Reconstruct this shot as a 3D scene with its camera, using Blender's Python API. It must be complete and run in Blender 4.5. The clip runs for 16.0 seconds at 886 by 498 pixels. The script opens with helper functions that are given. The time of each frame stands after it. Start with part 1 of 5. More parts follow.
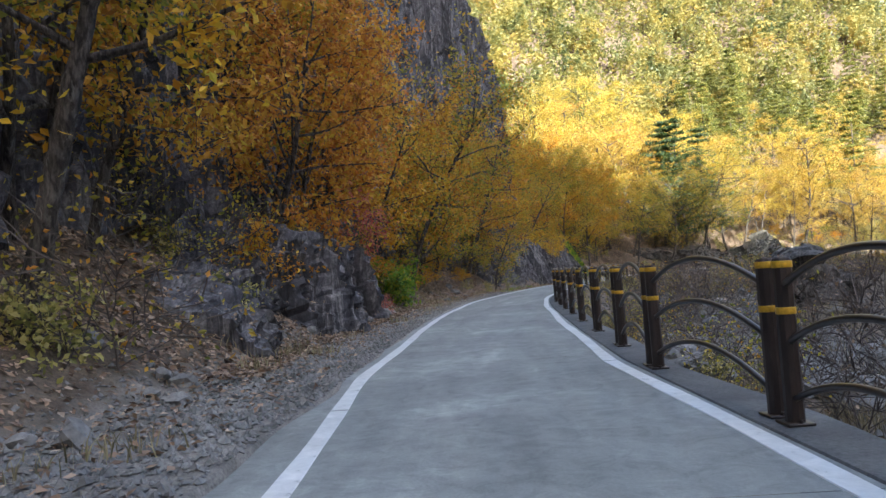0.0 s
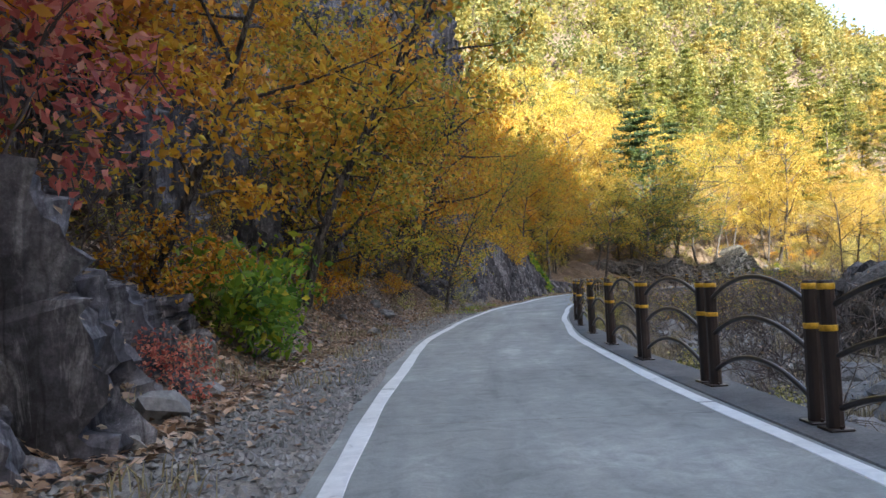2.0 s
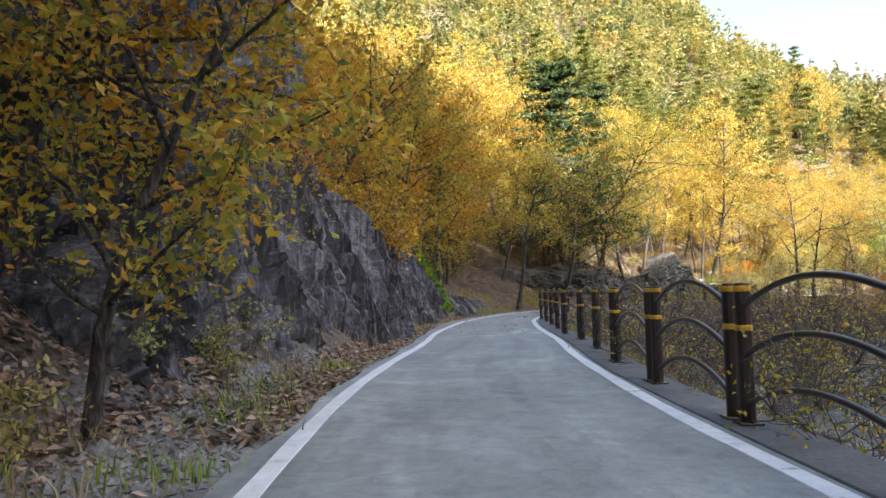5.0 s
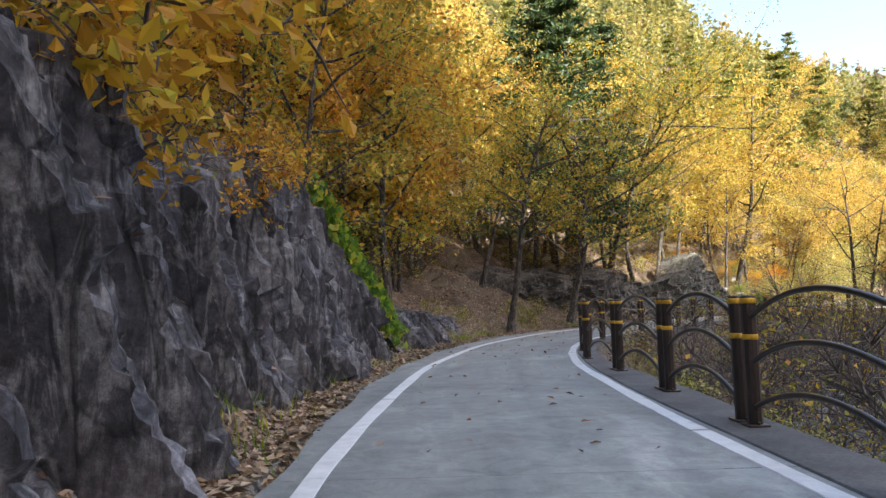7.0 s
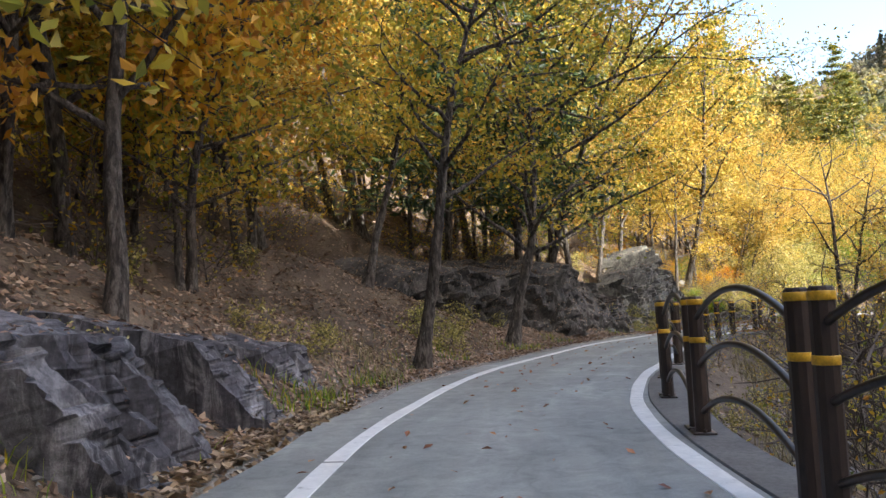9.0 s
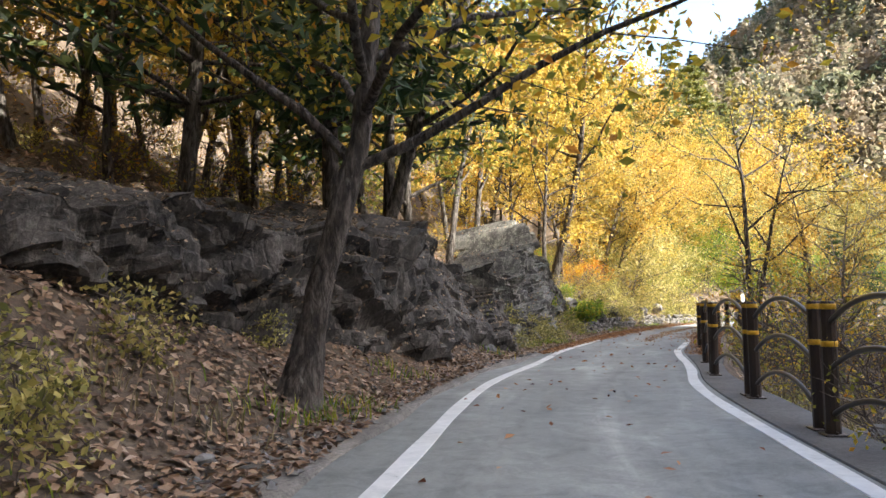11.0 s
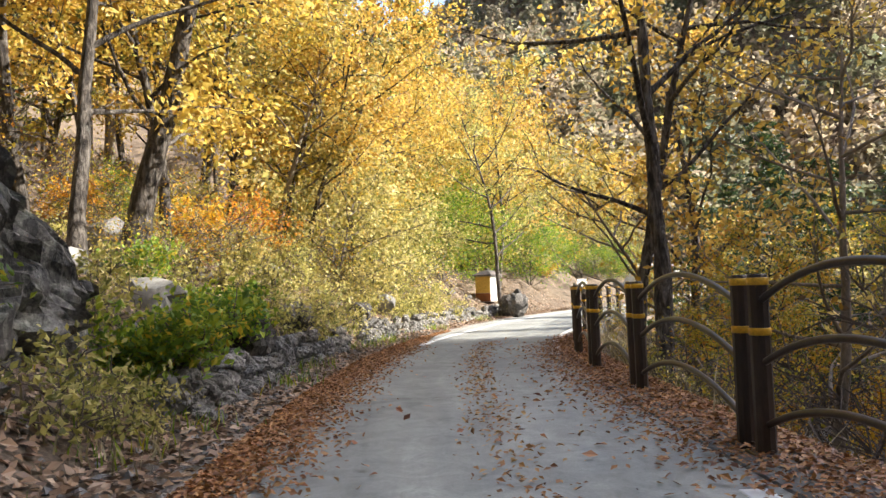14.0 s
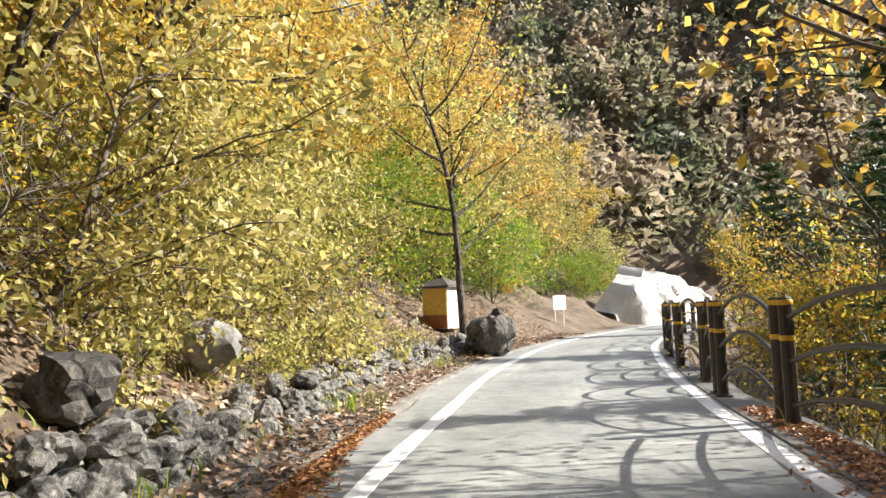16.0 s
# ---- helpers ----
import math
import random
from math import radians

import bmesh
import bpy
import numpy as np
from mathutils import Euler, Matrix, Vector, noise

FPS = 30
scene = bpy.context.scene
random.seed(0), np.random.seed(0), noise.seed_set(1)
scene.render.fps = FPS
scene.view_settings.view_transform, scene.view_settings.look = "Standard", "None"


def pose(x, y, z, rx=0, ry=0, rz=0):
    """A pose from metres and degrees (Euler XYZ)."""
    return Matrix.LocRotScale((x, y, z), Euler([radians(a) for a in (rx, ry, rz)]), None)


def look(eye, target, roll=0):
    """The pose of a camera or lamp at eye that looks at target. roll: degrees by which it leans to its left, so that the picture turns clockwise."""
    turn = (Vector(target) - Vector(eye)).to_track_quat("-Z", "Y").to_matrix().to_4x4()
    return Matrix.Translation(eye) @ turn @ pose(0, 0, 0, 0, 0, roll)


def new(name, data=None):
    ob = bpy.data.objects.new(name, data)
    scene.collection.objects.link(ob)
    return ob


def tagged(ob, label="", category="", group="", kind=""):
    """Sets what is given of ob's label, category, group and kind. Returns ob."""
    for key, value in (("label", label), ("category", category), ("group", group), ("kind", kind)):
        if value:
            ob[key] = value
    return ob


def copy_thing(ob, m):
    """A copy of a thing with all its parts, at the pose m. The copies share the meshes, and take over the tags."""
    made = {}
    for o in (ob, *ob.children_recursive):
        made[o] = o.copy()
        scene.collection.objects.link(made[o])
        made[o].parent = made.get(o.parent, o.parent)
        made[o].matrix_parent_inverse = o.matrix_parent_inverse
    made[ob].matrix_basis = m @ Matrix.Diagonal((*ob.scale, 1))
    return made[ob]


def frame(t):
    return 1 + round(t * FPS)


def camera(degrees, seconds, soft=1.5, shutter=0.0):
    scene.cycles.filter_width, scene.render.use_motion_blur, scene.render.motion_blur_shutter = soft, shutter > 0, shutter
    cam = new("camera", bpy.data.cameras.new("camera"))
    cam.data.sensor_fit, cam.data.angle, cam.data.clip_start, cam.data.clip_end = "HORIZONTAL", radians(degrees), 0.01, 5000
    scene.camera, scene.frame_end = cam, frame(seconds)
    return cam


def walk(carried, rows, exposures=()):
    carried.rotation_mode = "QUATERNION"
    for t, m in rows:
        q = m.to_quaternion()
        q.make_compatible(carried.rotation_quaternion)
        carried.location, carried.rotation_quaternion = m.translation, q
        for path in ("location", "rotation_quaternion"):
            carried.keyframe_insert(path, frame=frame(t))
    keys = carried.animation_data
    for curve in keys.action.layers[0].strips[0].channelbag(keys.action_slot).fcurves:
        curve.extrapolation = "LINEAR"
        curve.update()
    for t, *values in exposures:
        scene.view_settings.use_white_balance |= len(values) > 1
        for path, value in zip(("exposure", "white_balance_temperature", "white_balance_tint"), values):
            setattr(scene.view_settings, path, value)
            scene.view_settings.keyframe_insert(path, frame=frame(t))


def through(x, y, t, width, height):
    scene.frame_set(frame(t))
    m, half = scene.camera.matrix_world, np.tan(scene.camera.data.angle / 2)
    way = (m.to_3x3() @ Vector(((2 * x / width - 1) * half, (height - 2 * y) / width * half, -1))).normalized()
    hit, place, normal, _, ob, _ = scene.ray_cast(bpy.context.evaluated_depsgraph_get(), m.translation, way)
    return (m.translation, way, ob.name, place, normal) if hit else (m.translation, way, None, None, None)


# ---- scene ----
cam = camera(62.4, 16.0)
PATH = [
    (0, (3.464, -3.743, 1.254), (3.310, -1.750, 1.331), -4.29),
    (0.5, (2.915, 0.411, 1.259), (2.796, 2.406, 1.338), -4.22),
    (1, (2.587, 4.638, 1.281), (2.513, 6.635, 1.367), -4.00),
    (1.5, (2.308, 8.925, 1.286), (2.309, 10.923, 1.376), -3.24),
    (2, (2.096, 13.079, 1.316), (2.150, 15.076, 1.409), -2.36),
    (2.5, (1.954, 17.141, 1.335), (2.047, 19.137, 1.423), -1.54),
    (3, (2.186, 21.333, 1.233), (2.314, 23.327, 1.326), -1.86),
    (3.5, (2.605, 25.633, 1.174), (2.851, 27.615, 1.280), -2.63),
    (4, (3.098, 29.873, 1.182), (3.392, 31.847, 1.305), -2.93),
    (4.2, (3.314, 31.529, 1.186), (3.650, 33.497, 1.307), -2.74),
    (6.3, (7.100, 48.480, 1.206), (7.593, 50.414, 1.343), -1.09),
    (6.5, (7.456, 50.054, 1.214), (7.964, 51.983, 1.357), -1.20),
    (7, (8.400, 53.897, 1.206), (8.945, 55.815, 1.359), -1.67),
    (7.5, (9.443, 57.684, 1.202), (10.025, 59.591, 1.358), -2.13),
    (8, (10.550, 61.360, 1.161), (11.208, 63.242, 1.323), -2.50),
    (8.2, (11.035, 62.683, 1.134), (11.722, 64.554, 1.299), -2.72),
    (10.3, (16.983, 74.742, 1.166), (18.032, 76.435, 1.348), -0.61),
    (10.5, (17.728, 75.930, 1.162), (18.799, 77.610, 1.337), -0.58),
    (11, (19.998, 78.932, 1.210), (21.255, 80.480, 1.364), -0.61),
    (11.5, (22.727, 81.582, 1.275), (24.170, 82.960, 1.408), -1.54),
    (12, (25.465, 84.156, 1.292), (27.022, 85.409, 1.372), -0.93),
    (12.5, (28.259, 86.555, 1.303), (29.901, 87.693, 1.388), -1.04),
    (13, (31.200, 88.714, 1.202), (32.912, 89.743, 1.299), -0.90),
    (13.5, (34.418, 90.619, 1.158), (36.176, 91.567, 1.268), -2.07),
    (14, (37.525, 92.517, 1.156), (39.305, 93.419, 1.277), -1.98),
    (14.5, (40.537, 94.468, 1.116), (42.342, 95.318, 1.253), -1.46),
    (15, (43.699, 96.216, 1.077), (45.523, 97.020, 1.230), -1.45),
    (15.5, (46.573, 97.539, 1.124), (48.413, 98.304, 1.289), -1.76),
    (16, (49.462, 98.704, 1.184), (51.323, 99.416, 1.356), -2.01),
]
walk(cam, [(t, look(eye, target, roll)) for t, eye, target, roll in PATH], 
     [(0, 2.12, 6250, 7), (4, 2.12, 6300, 7), (6.5, 2.0, 6500, 10), (8, 1.9, 6500, 10), (10.5, 2.12, 6500, 10), (13.5, 1.93, 6550, 10), (16, 1.47, 6500, 10)])

# ---------------------------------------------------------------- light and sky
SUN_AZ = Vector((0.50, -0.866))          # towards the sun, on the plan
SUN_EL = radians(34)
world = bpy.data.worlds.new("world")
scene.world = world
world.use_nodes = True
wt = world.node_tree
sky = wt.nodes.new("ShaderNodeTexSky")
sky.sky_type = "NISHITA"
sky.sun_disc = False
sky.sun_elevation = SUN_EL
sky.sun_rotation = math.atan2(SUN_AZ.x, SUN_AZ.y)
sky.dust_density = 2.0
wt.nodes["Background"].inputs["Strength"].default_value = 0.15
wt.links.new(sky.outputs[0], wt.nodes["Background"].inputs["Color"])
sun_data = bpy.data.lights.new("sun", "SUN")
sun_data.energy = 4.5
sun_data.angle = radians(0.5)
sun_data.color = (1.0, 0.93, 0.82)
sun = new("sun", sun_data)
to_sun = Vector((SUN_AZ.x * math.cos(SUN_EL), SUN_AZ.y * math.cos(SUN_EL), math.sin(SUN_EL)))
sun.matrix_world = look((0, 0, 60), Vector((0, 0, 60)) - to_sun)

# ---------------------------------------------------------------- mesh helpers
rng = np.random.default_rng(7)


def mesh_of(name, verts, faces, mats, smooth=False, uvs=None, index=None):
    """A mesh from arrays of vertices and of triangles or quads."""
    verts, faces = np.asarray(verts, np.float32), np.asarray(faces, np.int32)
    me = bpy.data.meshes.new(name)
    k = faces.shape[1]
    me.vertices.add(len(verts))
    me.vertices.foreach_set("co", verts.ravel())
    me.loops.add(faces.size)
    me.loops.foreach_set("vertex_index", faces.ravel())
    me.polygons.add(len(faces))
    me.polygons.foreach_set("loop_start", np.arange(0, faces.size, k, dtype=np.int32))
    me.polygons.foreach_set("use_smooth", np.full(len(faces), smooth))
    for m in mats if isinstance(mats, (list, tuple)) else [mats]:
        me.materials.append(m)
    if index is not None:
        me.polygons.foreach_set("material_index", np.asarray(index, np.int32))
    if uvs is not None:
        layer = me.uv_layers.new(name="UVMap")
        layer.data.foreach_set("uv", np.asarray(uvs, np.float32)[faces.ravel()].ravel())
    me.update(calc_edges=True)
    me.validate()
    return me


def put(name, me, parent=None, label="", m=None):
    ob = new(name, me)
    if parent is not None:
        ob.parent = parent
    if m is not None:
        ob.matrix_basis = m
    return tagged(ob, label)


def part(name, bm, material, parent, label=""):
    """One bmesh as one mesh object under a thing or a part."""
    me = bpy.data.meshes.new(name)
    bm.to_mesh(me)
    bm.free()
    me.materials.append(material)
    return put(name, me, parent, label)


def grid_faces(n, m):
    i = np.arange(n - 1)[:, None] * m + np.arange(m - 1)[None]
    return np.stack([i, i + m, i + m + 1, i + 1], -1).reshape(-1, 4)


def tubes(paths, sides):
    """Tapered tubes along paths of (points, radii)."""
    vs, fs, at = [], [], 0
    for pts, rad in paths:
        pts, rad = np.asarray(pts, float), np.asarray(rad, float)
        n = len(pts)
        d = np.gradient(pts, axis=0)
        d /= np.linalg.norm(d, axis=1, keepdims=True) + 1e-9
        ref = np.where(np.abs(d[:, 2:]) > 0.9, [[1.0, 0, 0]], [[0, 0, 1.0]])
        a = np.cross(d, ref)
        a /= np.linalg.norm(a, axis=1, keepdims=True) + 1e-9
        b = np.cross(d, a)
        ang = np.linspace(0, 2 * np.pi, sides, endpoint=False)
        ring = pts[:, None] + rad[:, None, None] * (a[:, None] * np.cos(ang)[None, :, None] + b[:, None] * np.sin(ang)[None, :, None])
        i = np.arange(n - 1)[:, None] * sides + np.arange(sides)[None]
        j = np.arange(n - 1)[:, None] * sides + (np.arange(sides)[None] + 1) % sides
        fs.append(at + np.stack([i, j, j + sides, i + sides], -1).reshape(-1, 4))
        vs.append(ring.reshape(-1, 3))
        at += n * sides
    return np.concatenate(vs), np.concatenate(fs)


def leaf_cards(centres, size, r, droop=0.35, aspect=0.55, normals=None):
    """Folded leaf blades, two triangles each, at the given centres."""
    n = len(centres)
    size = size * r.uniform(0.6, 1.35, n)
    az = r.uniform(0, 2 * np.pi, n)
    el = r.normal(-droop, 0.55, n)
    d = np.stack([np.cos(az) * np.cos(el), np.sin(az) * np.cos(el), np.sin(el)], 1)
    if normals is not None:
        d = d - normals * (d * normals).sum(1, keepdims=True) * r.uniform(0.6, 1.0, (n, 1))
        d /= np.linalg.norm(d, axis=1, keepdims=True) + 1e-9
        w = np.cross(d, normals) + r.normal(0, 0.25, (n, 3))
    else:
        w = np.cross(d, r.normal(0, 1, (n, 3)))
    w /= np.linalg.norm(w, axis=1, keepdims=True) + 1e-9
    up = np.cross(w, d)
    half = (d * size[:, None]) * 0.5
    side = w * (size * aspect * 0.5)[:, None]
    fold = up * (size * r.uniform(0.0, 0.2, n))[:, None]
    v = np.stack([centres - half, centres + side * 1.0 + fold, centres + half, centres - side + fold], 1).reshape(-1, 3)
    k = np.arange(n)[:, None] * 4
    f = np.concatenate([k + [[0, 1, 2]], k + [[0, 2, 3]]], 1).reshape(-1, 3)
    return v, f


def fbm(p, scale, octaves=4, seed=0.0):
    """Fractal noise of an array of points by sums of turned waves (fast)."""
    r = np.random.default_rng(int(seed * 100) + 11)
    out = np.zeros(len(p))
    amp, freq, total = 1.0, 1.0 / scale, 0.0
    for _ in range(octaves):
        acc = np.zeros(len(p))
        for _ in range(5):
            k = r.normal(0, 1, 3)
            k /= np.linalg.norm(k)
            q = r.normal(0, 1, 3)
            q /= np.linalg.norm(q)
            warp = np.sin(p @ (q * freq * 2.1) + r.uniform(0, 6.3))
            acc += np.sin(p @ (k * freq * 6.283) + 1.7 * warp + r.uniform(0, 6.3))
        out += amp * acc / 3.0
        total += amp
        amp *= 0.5
        freq *= 2.03
    return out / total


# ---------------------------------------------------------------- materials
def nodes_of(name):
    m = bpy.data.materials.new(name)
    m.use_nodes = True
    return m, m.node_tree, m.node_tree.nodes["Principled BSDF"]


def noise_node(nt, scale, detail=5.0, rough=0.6, vec=None, distortion=0.0):
    n = nt.nodes.new("ShaderNodeTexNoise")
    n.inputs["Scale"].default_value = scale
    n.inputs["Detail"].default_value = detail
    n.inputs["Roughness"].default_value = rough
    n.inputs["Distortion"].default_value = distortion
    if vec is not None:
        nt.links.new(vec, n.inputs["Vector"])
    return n.outputs["Fac"]


def ramp_node(nt, fac, stops):
    r = nt.nodes.new("ShaderNodeValToRGB")
    els = r.color_ramp.elements
    while len(els) < len(stops):
        els.new(0.5)
    for e, (at, c) in zip(els, stops):
        e.position, e.color = at, (*c, 1)
    nt.links.new(fac, r.inputs["Fac"])
    return r.outputs["Color"]


def mix_node(nt, fac, a, b, blend="MIX"):
    m = nt.nodes.new("ShaderNodeMix")
    m.data_type, m.blend_type = "RGBA", blend
    for sock, v in (("Factor", fac), ("A", a), ("B", b)):
        target = [s for s in m.inputs if s.name == sock and (s.type == "RGBA" or sock == "Factor")][0]
        if isinstance(v, (int, float)):
            target.default_value = v
        elif isinstance(v, tuple):
            target.default_value = (*v, 1)
        else:
            nt.links.new(v, target)
    return [s for s in m.outputs if s.type == "RGBA"][0]


def bump_node(nt, bsdf, heights):
    last = None
    for fac, strength, dist in heights:
        b = nt.nodes.new("ShaderNodeBump")
        b.inputs["Strength"].default_value = strength
        b.inputs["Distance"].default_value = dist
        nt.links.new(fac, b.inputs["Height"])
        if last is not None:
            nt.links.new(last, b.inputs["Normal"])
        last = b.outputs["Normal"]
    nt.links.new(last, bsdf.inputs["Normal"])


def place_vec(nt, stretch=(1, 1, 1), turn=(0, 0, 0), uv=False):
    if uv:
        src = nt.nodes.new("ShaderNodeUVMap").outputs["UV"]
    else:
        src = nt.nodes.new("ShaderNodeNewGeometry").outputs["Position"]
    mp = nt.nodes.new("ShaderNodeMapping")
    mp.inputs["Scale"].default_value = stretch
    mp.inputs["Rotation"].default_value = turn
    nt.links.new(src, mp.inputs["Vector"])
    return mp.outputs["Vector"]


def surface(name, stops, coarse, fine, rough=0.9, bump=0.4, bump_far=0.03, spots=None, stretch=(1, 1, 1), turn=(0, 0, 0), metal=0.0):
    """Earth, rock, bark or painted metal: colour by coarse noise, speckle by fine noise."""
    m, nt, b = nodes_of(name)
    v = place_vec(nt, stretch, turn)
    big, small = noise_node(nt, coarse, 6, 0.6, v, 0.4), noise_node(nt, fine, 5, 0.7, v)
    col = ramp_node(nt, big, stops)
    speck = ramp_node(nt, small, [(0.25, (0.45, 0.45, 0.45)), (0.5, (1, 1, 1)), (0.75, (1.5, 1.5, 1.5))])
    col = mix_node(nt, 0.8, col, speck, "MULTIPLY")
    if spots:
        fac = noise_node(nt, spots[0], 6, 0.65, v, 0.8)
        mask = ramp_node(nt, fac, [(spots[1], (0, 0, 0)), (spots[1] + 0.08, (1, 1, 1))])
        col = mix_node(nt, mask, col, spots[2])
    nt.links.new(col, b.inputs["Base Color"])
    b.inputs["Roughness"].default_value = rough
    b.inputs["Metallic"].default_value = metal
    bump_node(nt, b, [(big, bump, bump_far), (small, bump, bump_far * 0.3)])
    return m


def leaf_material(name, stops, shine=0.5, through=0.5, patch=0.0):
    """Leaves: a colour for each blade, some light through it."""
    m, nt, b = nodes_of(name)
    geo = nt.nodes.new("ShaderNodeNewGeometry")
    info = nt.nodes.new("ShaderNodeObjectInfo")
    fac = geo.outputs["Random Per Island"]
    if patch:
        n = noise_node(nt, patch, 3, 0.5, geo.outputs["Position"], 0.5)
        sp = nt.nodes.new("ShaderNodeMapRange")
        sp.inputs["From Min"].default_value, sp.inputs["From Max"].default_value = 0.32, 0.68
        nt.links.new(n, sp.inputs["Value"])
        mm = nt.nodes.new("ShaderNodeMix")
        mm.inputs["Factor"].default_value = 0.82
        nt.links.new(fac, mm.inputs["A"])
        nt.links.new(sp.outputs[0], mm.inputs["B"])
        fac = mm.outputs["Result"]
    col = ramp_node(nt, fac, stops)
    hs = nt.nodes.new("ShaderNodeHueSaturation")
    hue = nt.nodes.new("ShaderNodeMapRange")
    hue.inputs["To Min"].default_value, hue.inputs["To Max"].default_value = 0.488, 0.515
    nt.links.new(info.outputs["Random"], hue.inputs["Value"])
    nt.links.new(hue.outputs[0], hs.inputs["Hue"])
    nt.links.new(col, hs.inputs["Color"])
    nt.links.new(hs.outputs["Color"], b.inputs["Base Color"])
    b.inputs["Roughness"].default_value = shine
    tr = nt.nodes.new("ShaderNodeBsdfTranslucent")
    nt.links.new(hs.outputs["Color"], tr.inputs["Color"])
    mx = nt.nodes.new("ShaderNodeMixShader")
    mx.inputs["Fac"].default_value = through
    nt.links.new(b.outputs[0], mx.inputs[1])
    nt.links.new(tr.outputs[0], mx.inputs[2])
    nt.links.new(mx.outputs[0], nt.nodes["Material Output"].inputs["Surface"])
    return m


def broken_rock(name, dark, mid, light, slab, stretch, turn, streak=0.5, crack=0.75, lichen=None):
    """Fractured rock: a tone for each slab, dark joints, pale weathered streaks and grain."""
    m, nt, b = nodes_of(name)
    v = place_vec(nt, stretch, turn)
    w = nt.nodes.new("ShaderNodeTexNoise")
    w.inputs["Scale"].default_value, w.inputs["Detail"].default_value = slab * 1.5, 4
    nt.links.new(v, w.inputs["Vector"])
    add = nt.nodes.new("ShaderNodeVectorMath")
    add.operation = "MULTIPLY_ADD"
    add.inputs[1].default_value = (0.5 / slab,) * 3
    nt.links.new(w.outputs["Color"], add.inputs[0])
    nt.links.new(v, add.inputs[2])

    def cells(scale, feature):
        n = nt.nodes.new("ShaderNodeTexVoronoi")
        n.feature = feature
        n.inputs["Scale"].default_value = scale
        nt.links.new(add.outputs[0], n.inputs["Vector"])
        return n.outputs["Color" if feature == "F1" else "Distance"]

    big, small = noise_node(nt, slab * 0.9, 7, 0.68, v, 0.6), noise_node(nt, slab * 13, 6, 0.8, place_vec(nt))
    col = ramp_node(nt, big, [(0.36, dark), (0.5, mid), (0.63, light)])
    tone = ramp_node(nt, cells(slab, "F1"), [(0.2, (0.6, 0.6, 0.62)), (0.5, (0.95, 0.95, 0.95)), (0.8, (1.4, 1.38, 1.36))])
    col = mix_node(nt, 0.4, col, tone, "MULTIPLY")
    tone2 = ramp_node(nt, cells(slab * 3.3, "F1"), [(0.2, (0.65, 0.65, 0.65)), (0.8, (1.35, 1.35, 1.35))])
    col = mix_node(nt, 0.3, col, tone2, "MULTIPLY")
    pale = noise_node(nt, slab * 2.2, 7, 0.7, place_vec(nt, (stretch[0] * 2.2, stretch[1] * 2.2, stretch[2] * 0.7), turn), 1.2)
    col = mix_node(nt, ramp_node(nt, pale, [(0.5, (0, 0, 0)), (0.6, (streak,) * 3)]), col, (light[0] * 1.5, light[1] * 1.5, light[2] * 1.45))
    if lichen:
        spot = noise_node(nt, 3.2, 7, 0.7, place_vec(nt), 0.8)
        col = mix_node(nt, ramp_node(nt, spot, [(0.53, (0, 0, 0)), (0.6, (0.75, 0.75, 0.75))]), col, lichen)
    e1, e2 = cells(slab, "DISTANCE_TO_EDGE"), cells(slab * 3.3, "DISTANCE_TO_EDGE")
    j1 = ramp_node(nt, e1, [(0.0, (1 - crack,) * 3), (0.035, (1, 1, 1))])
    j2 = ramp_node(nt, e2, [(0.0, (1 - crack * 0.6,) * 3), (0.05, (1, 1, 1))])
    col = mix_node(nt, 1.0, mix_node(nt, 1.0, col, j1, "MULTIPLY"), j2, "MULTIPLY")
    speck = ramp_node(nt, small, [(0.32, (0.35, 0.35, 0.35)), (0.5, (0.95, 0.95, 0.95)), (0.68, (1.9, 1.9, 1.9))])
    nt.links.new(mix_node(nt, 0.85, col, speck, "MULTIPLY"), b.inputs["Base Color"])
    b.inputs["Roughness"].default_value = 0.85
    bump_node(nt, b, [(j1, 0.7, 0.05), (j2, 0.6, 0.025), (big, 0.9, 0.06), (small, 0.8, 0.02)])
    return m


M_RUST = leaf_material("leaf_rust", [(0.0, (0.3, 0.11, 0.025)), (0.35, (0.56, 0.23, 0.035)), (0.7, (0.72, 0.35, 0.045)), (1.0, (0.7, 0.48, 0.06))])
M_ORANGE = leaf_material("leaf_orange", [(0.0, (0.414, 0.161, 0.021)), (0.4, (0.667, 0.31, 0.029)), (0.8, (0.782, 0.46, 0.04)), (1.0, (0.598, 0.494, 0.069))])
M_OLIVE = leaf_material("leaf_olive", [(0.0, (0.156, 0.182, 0.039)), (0.3, (0.364, 0.338, 0.052)), (0.65, (0.598, 0.442, 0.052)), (0.9, (0.702, 0.377, 0.039)), (1.0, (0.598, 0.221, 0.039))])
M_GOLD = leaf_material("leaf_gold", [(0.0, (0.36, 0.2, 0.03)), (0.35, (0.6, 0.4, 0.07)), (0.7, (0.73, 0.53, 0.115)), (0.9, (0.72, 0.58, 0.16)), (1.0, (0.5, 0.46, 0.12))])
M_LIME = leaf_material("leaf_yellow_green", [(0.0, (0.16, 0.17, 0.05)), (0.4, (0.38, 0.35, 0.1)), (0.75, (0.58, 0.5, 0.16)), (1.0, (0.74, 0.66, 0.3))])
M_GREEN = leaf_material("leaf_green", [(0.0, (0.062, 0.1, 0.025)), (0.5, (0.163, 0.213, 0.044)), (0.85, (0.312, 0.312, 0.05)), (1.0, (0.525, 0.413, 0.062))])
